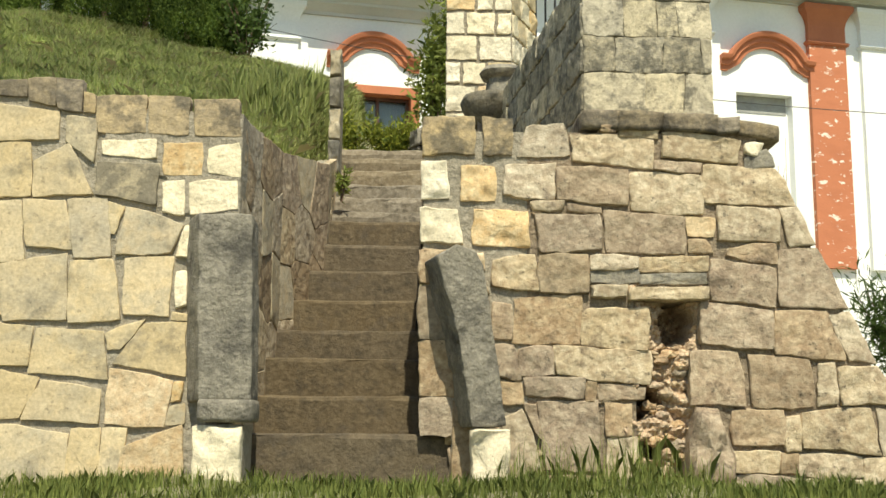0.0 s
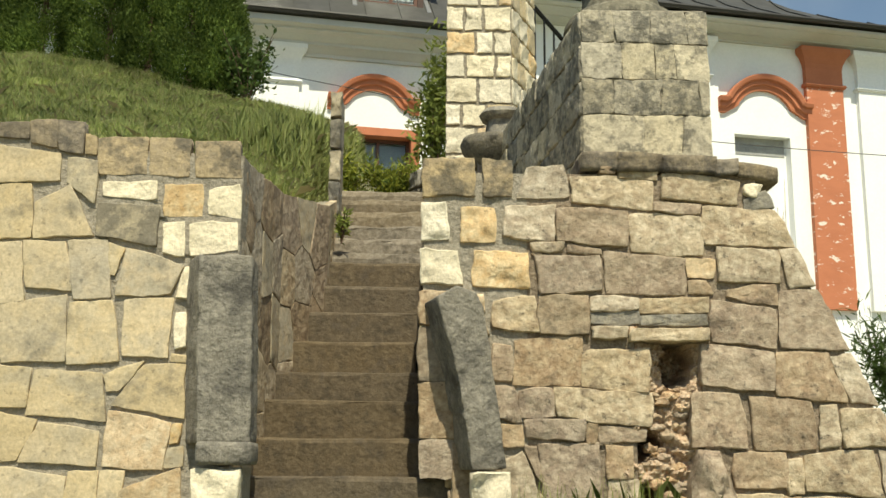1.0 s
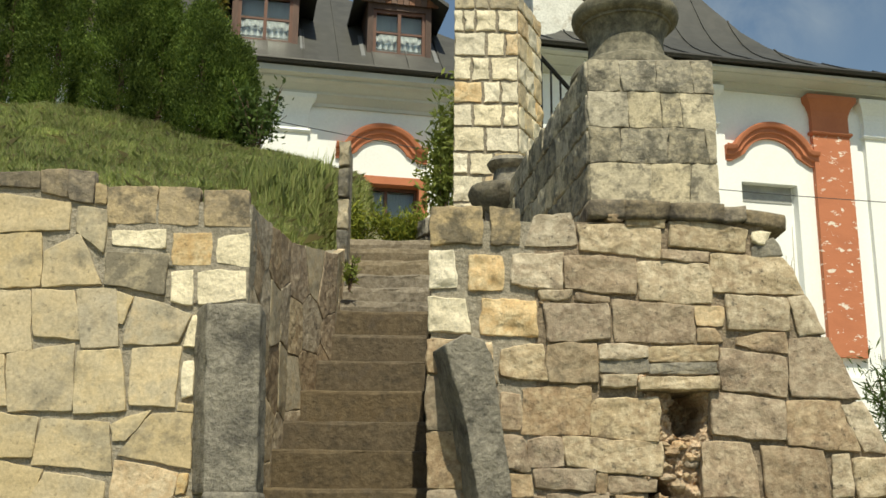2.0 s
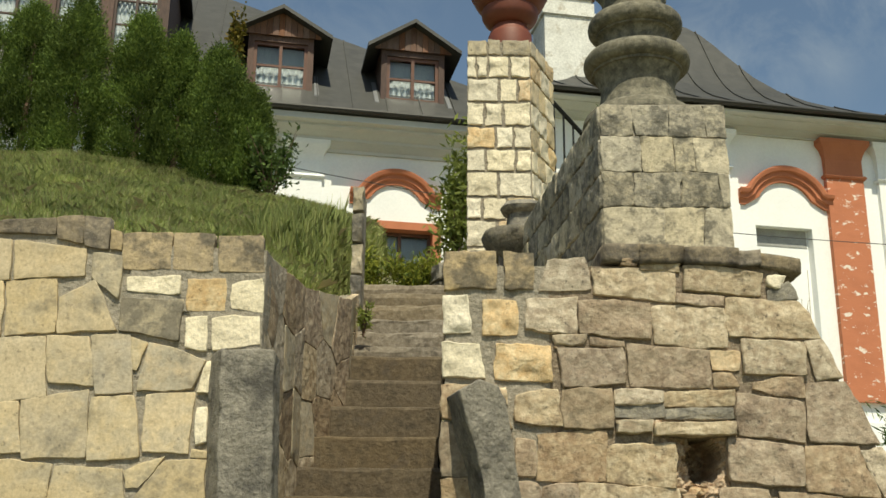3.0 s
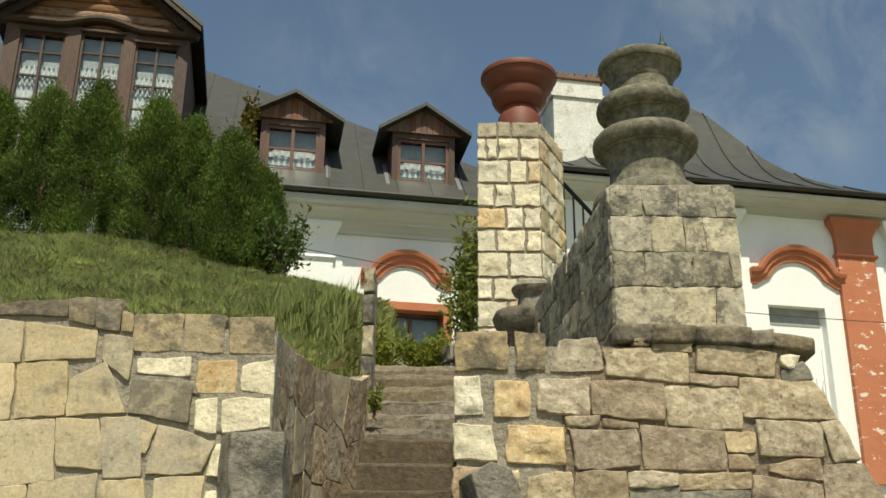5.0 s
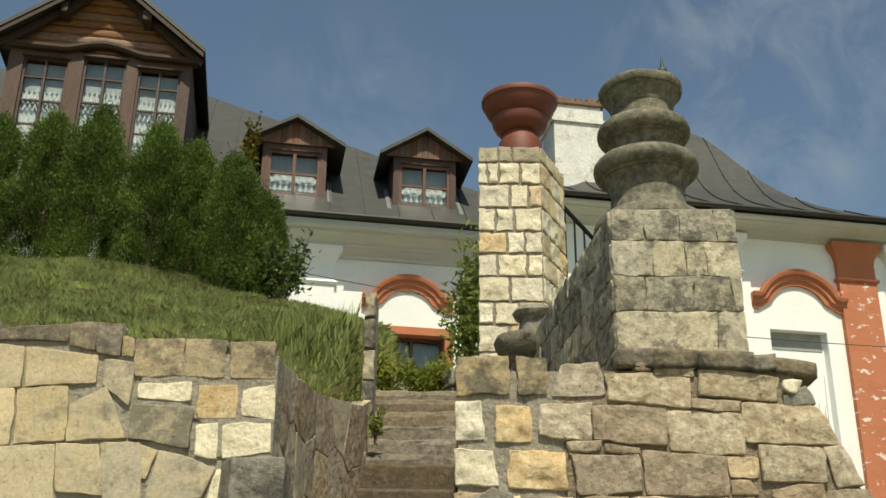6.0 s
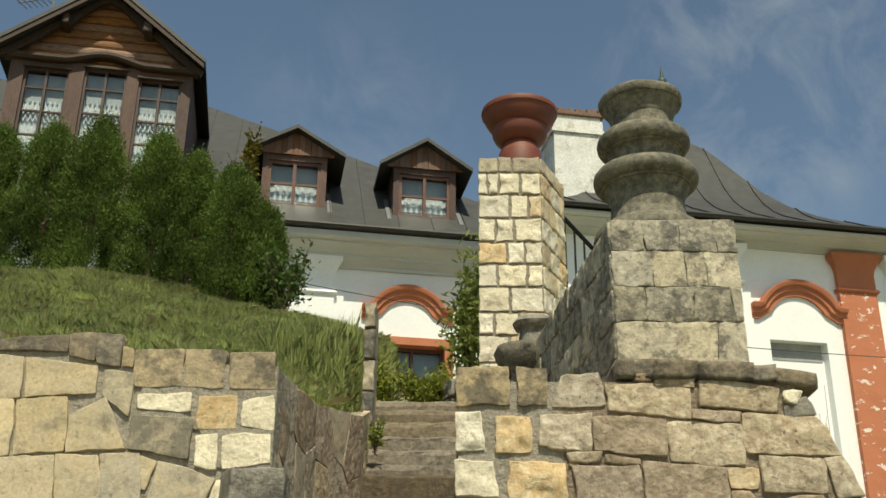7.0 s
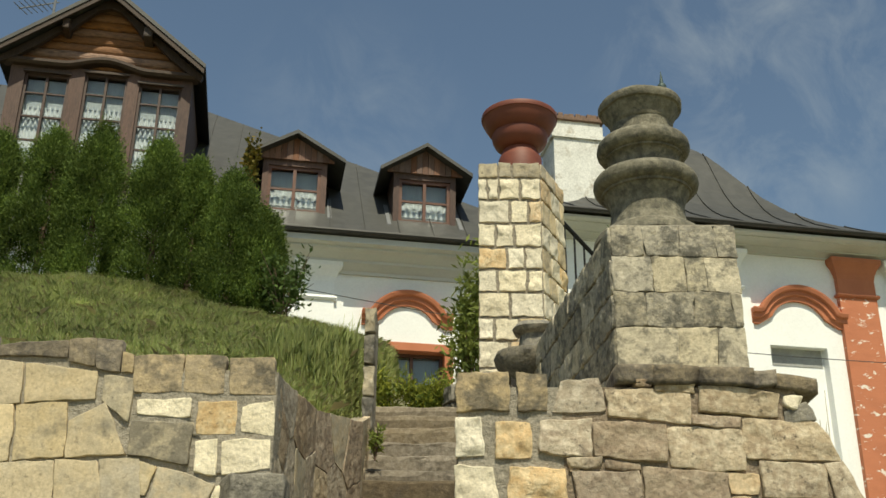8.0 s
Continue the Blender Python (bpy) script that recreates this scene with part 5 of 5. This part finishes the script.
bm = bmesh.new()
A = [roof_point(-11.5, -0.15), roof_point(3.45, -0.15), roof_point(-4.5, 5.0), roof_point(-11.5, 5.0)]
B = [HL @ Vector((-11.5, -9.0, 8.69)), HL @ Vector((3.0, -9.0, 8.69))]
vs = [bm.verts.new(p) for p in A + B]
for f in ((0, 1, 2, 3), (1, 5, 2), (5, 4, 3, 2), (0, 3, 4), (0, 4, 5, 1)):
    bm.faces.new([vs[i] for i in f])
roof = part("roof", bm, ROOFMAT, house, "dark standing seam metal roof")
for k in range(25):
    u = -11.2 + 0.58 * k
    smax = (5.0 if u < -4.5 else 5.0 * (3.3 - u) / 7.8) * math.sqrt(2)
    if smax < 0.2:
        continue
    bm = bmesh.new()
    a, b = roof_point(u, -0.14), roof_point(u, smax / math.sqrt(2) - 0.05)
    nrm = (HL.to_3x3() @ Vector((0, 1, 1))).normalized() * 0.022
    tx = (HL.to_3x3() @ Vector((1, 0, 0))) * 0.010
    q = [bm.verts.new(p) for p in (a - tx, a + tx, b + tx, b - tx, a - tx + nrm, a + tx + nrm, b + tx + nrm, b - tx + nrm)]
    for f in ((4, 5, 6, 7), (0, 4, 7, 3), (1, 2, 6, 5), (0, 1, 5, 4), (2, 3, 7, 6)):
        bm.faces.new([q[i] for i in f])
    part("seam", bm, ROOFMAT, roof)

# bell-cast hipped roof of the wing
BELL_IN, BELL_UP = (0, 0.6, 1.12, 1.46, 1.79, 2.12, 2.45, 2.73, 3.03, 3.4, 3.6), (0, 0.36, 0.66, 0.9, 1.2, 1.62, 2.18, 2.68, 3.06, 3.32, 3.38)


def bell(t):
    """Height over the eave at the inward share t."""
    return float(np.interp(3.6 * t, BELL_IN, BELL_UP))


U0, U1, D0, D1 = -1.2, 6.12, 0.62, -8.5
bm = bmesh.new()
K = 22
rings = []
for k in range(K + 1):
    t = k / K
    i = 3.6 * t
    ring = []
    for u, o in ((U0 + i, D0 - i), (U1 - i, D0 - i), (U1 - i, D1 + i), (U0 + i, D1 + i)):
        ring.append(bm.verts.new(HR @ Vector((u, o, 8.44 + bell(t)))))
    rings.append(ring)
for a, b in zip(rings, rings[1:]):
    for j in range(4):
        bm.faces.new((a[j], a[(j + 1) % 4], b[(j + 1) % 4], b[j]))
bm.faces.new(rings[-1])
bm.faces.new(rings[0][::-1])
wing_roof = part("roof", bm, ROOFMAT, house, "dark bell-cast hipped metal roof")
for j in range(12):
    bm = bmesh.new()
    u = U0 + 0.55 + 0.56 * j
    reach = min(3.6, u - U0, U1 - u)
    prev = None
    for k in range(K + 1):
        i = reach * k / K
        p = HR @ Vector((u, D0 - i, 8.44 + bell(i / 3.6)))
        tx, up = (HR.to_3x3() @ Vector((1, 0, 0))) * 0.011, (HR.to_3x3() @ Vector((0, 0.6, 0.8))) * 0.022
        cur = [bm.verts.new(p - tx), bm.verts.new(p - tx + up), bm.verts.new(p + tx + up), bm.verts.new(p + tx)]
        if prev:
            for q in range(3):
                bm.faces.new((prev[q], prev[q + 1], cur[q + 1], cur[q]))
        prev = cur
    part("seam", bm, ROOFMAT, wing_roof)

# chimney
CH = HR @ Matrix.Translation((0.0, -1.0, 0))
ch = part("chimney", hbox(CH, (-0.06, 0.84, -0.75, 0, 8.9, 10.9)), CHIMNEYMAT, house, "stained white plastered chimney")
part("band", hbox(CH, (-0.10, 0.88, -0.79, 0.04, 10.62, 10.69)), CHIMNEYMAT, ch)
part("neck", hbox(CH, (-0.03, 0.81, -0.72, -0.03, 10.9, 10.98)), CHIMNEYMAT, ch)
part("cap", hbox(CH, (-0.09, 0.87, -0.78, 0.03, 10.98, 11.05), bevel=0.012), BRICKMAT, ch, "crumbling brick chimney cap")
for k in range(9):
    u = -0.07 + 0.104 * k + R.uniform(-0.01, 0.01)
    part("brick", hbox(CH, (u, u + 0.09, -0.16, 0.01 + R.uniform(-0.02, 0.01), 11.05, 11.05 + R.uniform(0.04, 0.09)), bevel=0.008), BRICKMAT, ch)


def dormer(uc, sill, half, eave, apex, over):
    """A small gabled wooden dormer standing out of the roof slope."""
    d0 = 0.45 - (sill - 8.69)
    back = 0.45 - (apex - 8.69) - 0.3
    M = HL @ Matrix.Translation((uc, d0, 0))
    depth = d0 - back
    body = part("dormer", hbox(M, (-half, -half + 0.10, -depth * 0.75, 0.0, sill - 0.1, eave + 0.12), (half - 0.10, half, -depth * 0.75, 0.0, sill - 0.1, eave + 0.12), (-half + 0.1, half - 0.1, -0.2, 0.002, sill - 0.1, sill),
                               (-half + 0.1, half - 0.1, -0.2, 0.002, eave - 0.12, eave + 0.1)), WOOD, house, "brown wooden dormer with gabled roof")
    # boarded gable
    n = 13
    wo = half + 0.12
    for k in range(n):
        a, b = -wo + 2 * wo * k / n, -wo + 2 * wo * (k + 1) / n - 0.006

        def zt(x):
            return eave + 0.02 + (apex - eave - 0.07) * (1 - abs(x) / wo)
        pts = [(a, eave - 0.02), (b, eave - 0.02), (b, zt(b)), (a, zt(a))]
        if a < 0 < b:
            pts = pts[:3] + [(0, zt(0))] + pts[3:]
        bm = bmesh.new()
        prism(bm, pts, 0.03 + 0.006 * (k % 3), M @ Matrix.Translation((0, 0.02, 0)))
        part("gable_board", bm, BOARDS, body)
    bm = bmesh.new()
    for sg in (-1, 1):
        pts = [(0, apex), (sg * over, eave - 0.02), (sg * over, eave - 0.09), (0, apex - 0.07)]
        prism(bm, pts, -depth - 0.30, M @ Matrix.Translation((0, 0.24, 0)))
    part("dormer_roof", bm, ROOFMAT, body, "dark metal gable roof")
    for sg in (-1, 1):
        a, b = sorted((sg * (half + 0.04), sg * (half + 0.11)))
        bm = bmesh.new()
        q = [bm.verts.new(M @ Vector((u, -s, sill + s + 0.03))) for u, s in ((a, -0.16), (b, -0.16), (b, 0.5), (a, 0.5))]
        q += [bm.verts.new(v.co - Vector((0, 0, 0.02))) for v in q]
        for f in ((0, 1, 2, 3), (7, 6, 5, 4), (0, 4, 5, 1), (1, 5, 6, 2), (2, 6, 7, 3), (3, 7, 4, 0)):
            bm.faces.new([q[i] for i in f])
        part("flashing", bm, ZINC, body, "bright zinc flashing")
    window(M, -half + 0.1, half - 0.1, sill, eave - 0.12, 2, (0.5,), body, out=-0.03, curtain=0.36, trim=0.055, zig=6)
    return body


dormer(-1.98, 9.15, 0.55, 10.12, 10.60, 0.85)
dormer(0.28, 9.11, 0.55, 10.05, 10.56, 0.81)

# large gabled wooden bay
GM = HL @ Matrix.Translation((-5.38, 0.0, 0))
bay = part("gabled_bay", hbox(GM, (-1.5, 1.52, -0.3, 0.015, 8.6, 9.6)), WOOD, house, "large dark wooden gabled bay with three windows")
for a, b in ((-1.50, -1.26), (-0.53, -0.28), (0.43, 0.63), (1.35, 1.52)):
    part("post", hbox(GM, (a, b, -0.3, 0.02, 9.6, 11.5)), WOOD, bay)
for a, b, zl in ((-1.26, -0.53, 11.34), (-0.28, 0.43, 11.43), (0.63, 1.35, 11.32)):
    part("lintel", hbox(GM, (a, b, -0.3, 0.012, zl, 11.5)), WOOD, bay)
    part("drip_mould", hbox(GM, (a - 0.03, b + 0.03, 0.02, 0.06, zl - 0.01, zl + 0.04), bevel=0.01), DARKWOOD, bay)
for u in (1.46, -1.5):
    part("side_wall", hbox(GM, (u, u + 0.06, -4.0, -0.3, 8.6, 11.5)), WOOD, bay)
for u0, u1, z1 in ((-1.26, -0.53, 11.34), (-0.28, 0.43, 11.43), (0.63, 1.35, 11.32)):
    window(GM, u0, u1, 9.6, z1, 2, (0.27, 0.53, 0.79), bay, out=-0.03, curtain=0.52, trim=0.042, zig=8, wood=BARWOOD)
for k in range(8):
    z0 = 11.55 + 0.165 * k
    hw = 1.62 * (1 - (z0 - 11.5) / 1.5)
    if hw > 0.1:
        bm = bmesh.new()
        extrude_profile(bm, [(0.045 * math.cos(a), z0 + 0.083 + 0.082 * math.sin(a)) for a in [q * math.pi / 6 for q in range(12)]], -hw, hw, GM @ Matrix.Translation((0, -0.07 + R.uniform(-0.01, 0.01), 0)), 8)
        for v in bm.verts:
            v.co += Vector((0, 0, 1)) * 0.012 * noise.noise(Vector((v.co.x * 3, k * 4.0, v.co.z * 6)))
        part("log", bm, LOGWOOD, bay, "horizontal orange-brown log")
bm = bmesh.new()
path = [(-1.62, 11.50), (-0.62, 11.50)] + [(-0.62 + 1.34 * k / 12, 11.50 + 0.15 * math.sin(math.pi * k / 12) ** 1.5) for k in range(1, 12)] + [(0.72, 11.50), (1.60, 11.50)]
rows = []
for u, z in path:
    rows.append([bm.verts.new(GM @ Vector((u, o, z + dz))) for o, dz in ((-0.05, -0.05), (0.12, -0.05), (0.16, -0.01), (0.16, 0.04), (0.1, 0.08), (-0.05, 0.08))])
for a, b in zip(rows, rows[1:]):
    for i in range(6):
        bm.faces.new((a[i], a[(i + 1) % 6], b[(i + 1) % 6], b[i]))
bm.faces.new(rows[0][::-1])
bm.faces.new(rows[-1])
part("wavy_beam", bm, DARKWOOD, bay, "wavy carved wooden beam")
bm = bmesh.new()
for sg in (-1, 1):
    prism(bm, [(0, 13.02), (sg * 1.74, 11.60), (sg * 1.74, 11.52), (0, 12.93)], -4.5, GM @ Matrix.Translation((0, 0.42, 0)))
part("bay_roof", bm, ROOFMAT, bay, "dark metal gable roof")
bm = bmesh.new()
for sg in (-1, 1):
    prism(bm, [(0, 12.93), (sg * 1.72, 11.52), (sg * 1.72, 11.43), (0, 12.82)], -0.04, GM @ Matrix.Translation((0, 0.40, 0)))
    bm_r = bmesh.new()
    prism(bm_r, [(0, 12.9), (sg * 1.70, 11.5), (sg * 1.66, 11.40), (sg * 1.45, 11.52), (sg * 1.1, 11.80), (sg * 0.8, 12.10), (sg * 0.62, 12.14), (sg * 0.45, 12.36), (sg * 0.2, 12.62), (0, 12.70)], -0.09, GM @ Matrix.Translation((0, 0.17, 0)))
    part("carved_rafter", bm_r, DARKWOOD, bay, "carved wooden rafter under the gable")
    part("purlin_end", hbox(GM, (min(sg * 0.62, sg * 0.74), max(sg * 0.62, sg * 0.78), -0.1, 0.33, 12.1, 12.3), bevel=0.03), DARKWOOD, bay, "projecting purlin end")
part("barge_board", bm, DARKWOOD, bay, "carved barge boards and purlin ends")
# antenna on the roof behind the bay
ant = empty("tv_antenna", HL @ Vector((-6.4, -1.2, 12.0)), "thin metal rooftop aerial", "antenna")
part("mast", tube([HL @ Vector((-6.66, -1.2, 11.8)), HL @ Vector((-6.68, -1.2, 14.0))], 0.025), ZINC, ant)
part("boom", tube([HL @ Vector((-7.3, -1.2, 13.41)), HL @ Vector((-6.6, -1.2, 13.65))], 0.014), ZINC, ant)
for k in range(6):
    p = HL @ Vector((-7.27 + 0.09 * k, -1.2, 13.42 + 0.031 * k))
    part("element", tube([p - Vector((0.05, 0.2, 0)), p + Vector((0.05, 0.2, 0))], 0.008), ZINC, ant)

# dry stalks behind the end of the coping
weed = empty("dry_weed", (1.75, 5.45, 2.6), "thin dry stalks behind the coping's end", "weed")
for k in range(7):
    x = 1.68 + 0.03 * k + R.uniform(-0.015, 0.015)
    part("stalk", tube([(x, 5.45, 2.35), (x + R.uniform(-0.03, 0.03), 5.46, 2.6), (x + R.uniform(-0.06, 0.05), 5.45, R.uniform(2.75, 3.1))], 0.0028, 0.0012, 5), STRAW, weed)

# cable along the front
cb = empty("cable", (-3.6, 14.0, 6.9), "thin dark overhead cable in front of the house", "cable")
pa, pb = Vector((-3.6, 13.4, 6.95)), Vector((6.6, 13.4, 5.56))
part("wire", tube([pa.lerp(pb, k / 20) - Vector((0, 0, 0.25 * math.sin(math.pi * k / 20))) for k in range(21)], 0.0055), CABLEMAT, cb)

# handrail behind the pillar
rail = empty("handrail", (0.9, 9.2, 4.2), "black wrought iron handrail beside the pillar", "handrail")
part("rail", tube([(0.80, 9.1, 5.70), (1.08, 9.3, 5.47), (1.6, 9.7, 5.05)], 0.022), IRON, rail)
for k in range(9):
    p = Vector((0.82, 9.11, 5.68)).lerp(Vector((1.58, 9.68, 5.06)), k / 8)
    part("baluster", tube([p, p - Vector((0, 0, 1.6))], 0.01), IRON, rail)


# ---- plants ----
def leaves(points, dirs, size, aspect, g):
    """Kite-shaped leaves at points along dirs."""
    n = len(points)
    ln = size * g.uniform(0.6, 1.4, n)
    rnd = g.normal(size=(n, 3))
    side = np.cross(dirs, rnd)
    side /= np.linalg.norm(side, axis=1)[:, None] + 1e-9
    tip = points + dirs * ln[:, None]
    mid = points + dirs * (ln * 0.5)[:, None]
    w = side * (ln * aspect * 0.5)[:, None]
    return np.stack([points, mid + w, tip, mid - w], 1).reshape(-1, 3)


def thuja(at, h, r, seed, label):
    """A columnar thuja: a trunk, limbs and thousands of flat sprays in lobed clumps."""
    g = np.random.default_rng(seed)
    ob = empty("thuja_tree", at, label, "tree", "row of thujas")
    part("trunk", tube([(at[0], at[1], at[2] - 0.1), (at[0] + 0.02, at[1], at[2] + h * 0.5), (at[0], at[1], at[2] + h * 0.92)], 0.045, 0.01, 8), BARK, ob)
    nc = 300
    t = g.uniform(0.0, 1.0, nc) ** 0.9
    a = g.uniform(0, 2 * np.pi, nc)
    lobes = 1 + 0.16 * np.sin(3 * a + seed) + 0.1 * np.sin(7 * t * 3 + a * 2 + seed)
    shape = np.where(t < 0.12, 0.88 + 1.0 * t, np.clip(1 - (np.clip(t - 0.12, 0, 1) / 0.88) ** 4.2, 0.05, 1) ** 0.7)
    rad = r * shape * lobes * g.uniform(0.55, 1.06, nc)
    cen = np.stack([at[0] + rad * np.cos(a), at[1] + rad * np.sin(a), at[2] - 0.03 + t * h * 0.97], 1)
    per = 210
    off = g.normal(size=(nc, per, 3)) * np.array([0.042, 0.042, 0.075]) * (r / 0.33)
    pts = (cen[:, None, :] + off).reshape(-1, 3)
    axis_xy = np.stack([np.cos(a), np.sin(a), 0 * a], 1)
    dirs = (axis_xy[:, None, :] * 0.55 + np.array([0, 0, 0.75]) + g.normal(size=(nc, per, 3)) * 0.42).reshape(-1, 3)
    dirs /= np.linalg.norm(dirs, axis=1)[:, None]
    part("crown", quads_mesh(leaves(pts, dirs, 0.036, 0.36, g), 4, THUJA), None, ob, "dense scaly green sprays")
    for k in range(10):
        aa, tt = g.uniform(0, 6.28), 0.1 + 0.07 * k
        rr = r * 0.6 * (1 - tt * 0.8)
        b = Vector((at[0], at[1], at[2] + h * tt))
        part("limb", tube([b, b + Vector((math.cos(aa), math.sin(aa), 0.8)) * rr], 0.009, 0.004, 5), BARK, ob)
    return ob


for i, (x, h, r) in enumerate(((-6.25, 2.12, 0.35), (-5.52, 2.14, 0.37), (-4.87, 2.2, 0.37), (-4.07, 2.06, 0.36), (-3.6, 1.96, 0.31), (-3.08, 1.82, 0.38), (-2.7, 1.42, 0.3))):
    y = 12.0 + 0.05 * math.sin(i * 2.0)
    thuja((x, y, float(ground_height(x, y)) - 0.03), h, r, 20 + i, "dense dark green columnar thuja in a clipped row" if i < 6 else "low bushy thuja at the row's end")
for x in (-5.9, -4.47):
    y = 11.98
    p = empty("fence_pole", (x, y, float(ground_height(x, y))), "slim grey pole between the thujas", "pole")
    part("shaft", tube([(x, y, float(ground_height(x, y)) - 0.1), (x + 0.02, y, float(ground_height(x, y)) + 1.5)], 0.028, 0.022, 8), POLE_SHADE_GREY, p)


def bush(name, at, size, n, leaf, mat, seed, label, aspect=0.5, stems=9, upward=0.4, inner=0.25):
    """A bush: stems from the ground with leaves in tufts round their ends."""
    g = np.random.default_rng(seed)
    ob = empty(name, at, label, "bush")
    tips = []
    for k in range(stems):
        a, s = g.uniform(0, 6.28), g.uniform(0.3, 1.0)
        end = Vector((at[0] + size[0] * s * math.cos(a), at[1] + size[1] * s * math.sin(a), at[2] + size[2] * g.uniform(0.55, 1.0)))
        b = Vector(at)
        mid = b.lerp(end, 0.5) + Vector((0, 0, size[2] * 0.12))
        part("stem", tube([b, mid, end], 0.007, 0.003, 5), BARK, ob)
        for f in g.uniform(inner, 1.0, 6):
            tips.append(np.array(b.lerp(mid, f * 2) if f < 0.5 else mid.lerp(end, f * 2 - 1)))
    tips = np.array(tips)
    k = g.integers(0, len(tips), n)
    pts = tips[k] + g.normal(size=(n, 3)) * np.array(size) * 0.13
    dirs = g.normal(size=(n, 3)) + np.array([0, 0, upward])
    dirs /= np.linalg.norm(dirs, axis=1)[:, None]
    part("foliage", quads_mesh(leaves(pts, dirs, leaf, aspect, g), 4, mat), None, ob)
    return ob


def gz(x, y):
    return float(ground_height(x, y))


bush("dark_shrub", (-2.3, 11.7, gz(-2.3, 11.7)), (0.42, 0.2, 0.95), 900, 0.075, SHRUB, 51, "sparse dark-leaved shrub at the end of the thuja row", 0.45, 13, 0.3)
bush("juniper", (-0.95, 9.6, 3.9), (0.3, 0.2, 0.45), 3600, 0.06, JUNIPER, 52, "spreading yellow-green juniper at the stair head", 0.25, 16, 0.8)
bush("juniper", (-0.5, 9.5, 3.85), (0.3, 0.2, 0.42), 3600, 0.06, JUNIPER, 53, "spreading yellow-green juniper at the stair head", 0.25, 16, 0.8)
bush("leafy_shrub", (-0.12, 10.3, 4.0), (0.3, 0.25, 1.75), 2600, 0.09, OLIVELEAF, 54, "tall olive-green shrub beside the pillar", 0.3, 14, 0.3, 0.45)
bush("leafy_shrub", (1.3, 10.2, 3.6), (0.35, 0.3, 2.0), 3000, 0.07, SHRUB, 55, "green shrub behind the iron handrail", 0.4, 14, 0.3, 0.3)
bush("spiky_shrub", (3.75, 8.4, gz(3.75, 8.4)), (0.5, 0.4, 1.15), 4200, 0.1, SHRUB, 56, "spiky grey-green shrub beyond the buttress", 0.14, 18, 0.8)
bush("climbing_vine", HL @ Vector((-2.72, 0.35, 8.9)), (0.16, 0.12, 1.3), 500, 0.09, VINE, 57, "yellowing vine climbing the dormer", 0.6, 7, 0.2, 0.5)
bush("fern_tuft", (-0.72, 7.3, 3.05), (0.06, 0.08, 0.22), 200, 0.06, OLIVELEAF, 58, "green weeds growing from the stair wall", 0.25, 8, 0.6)
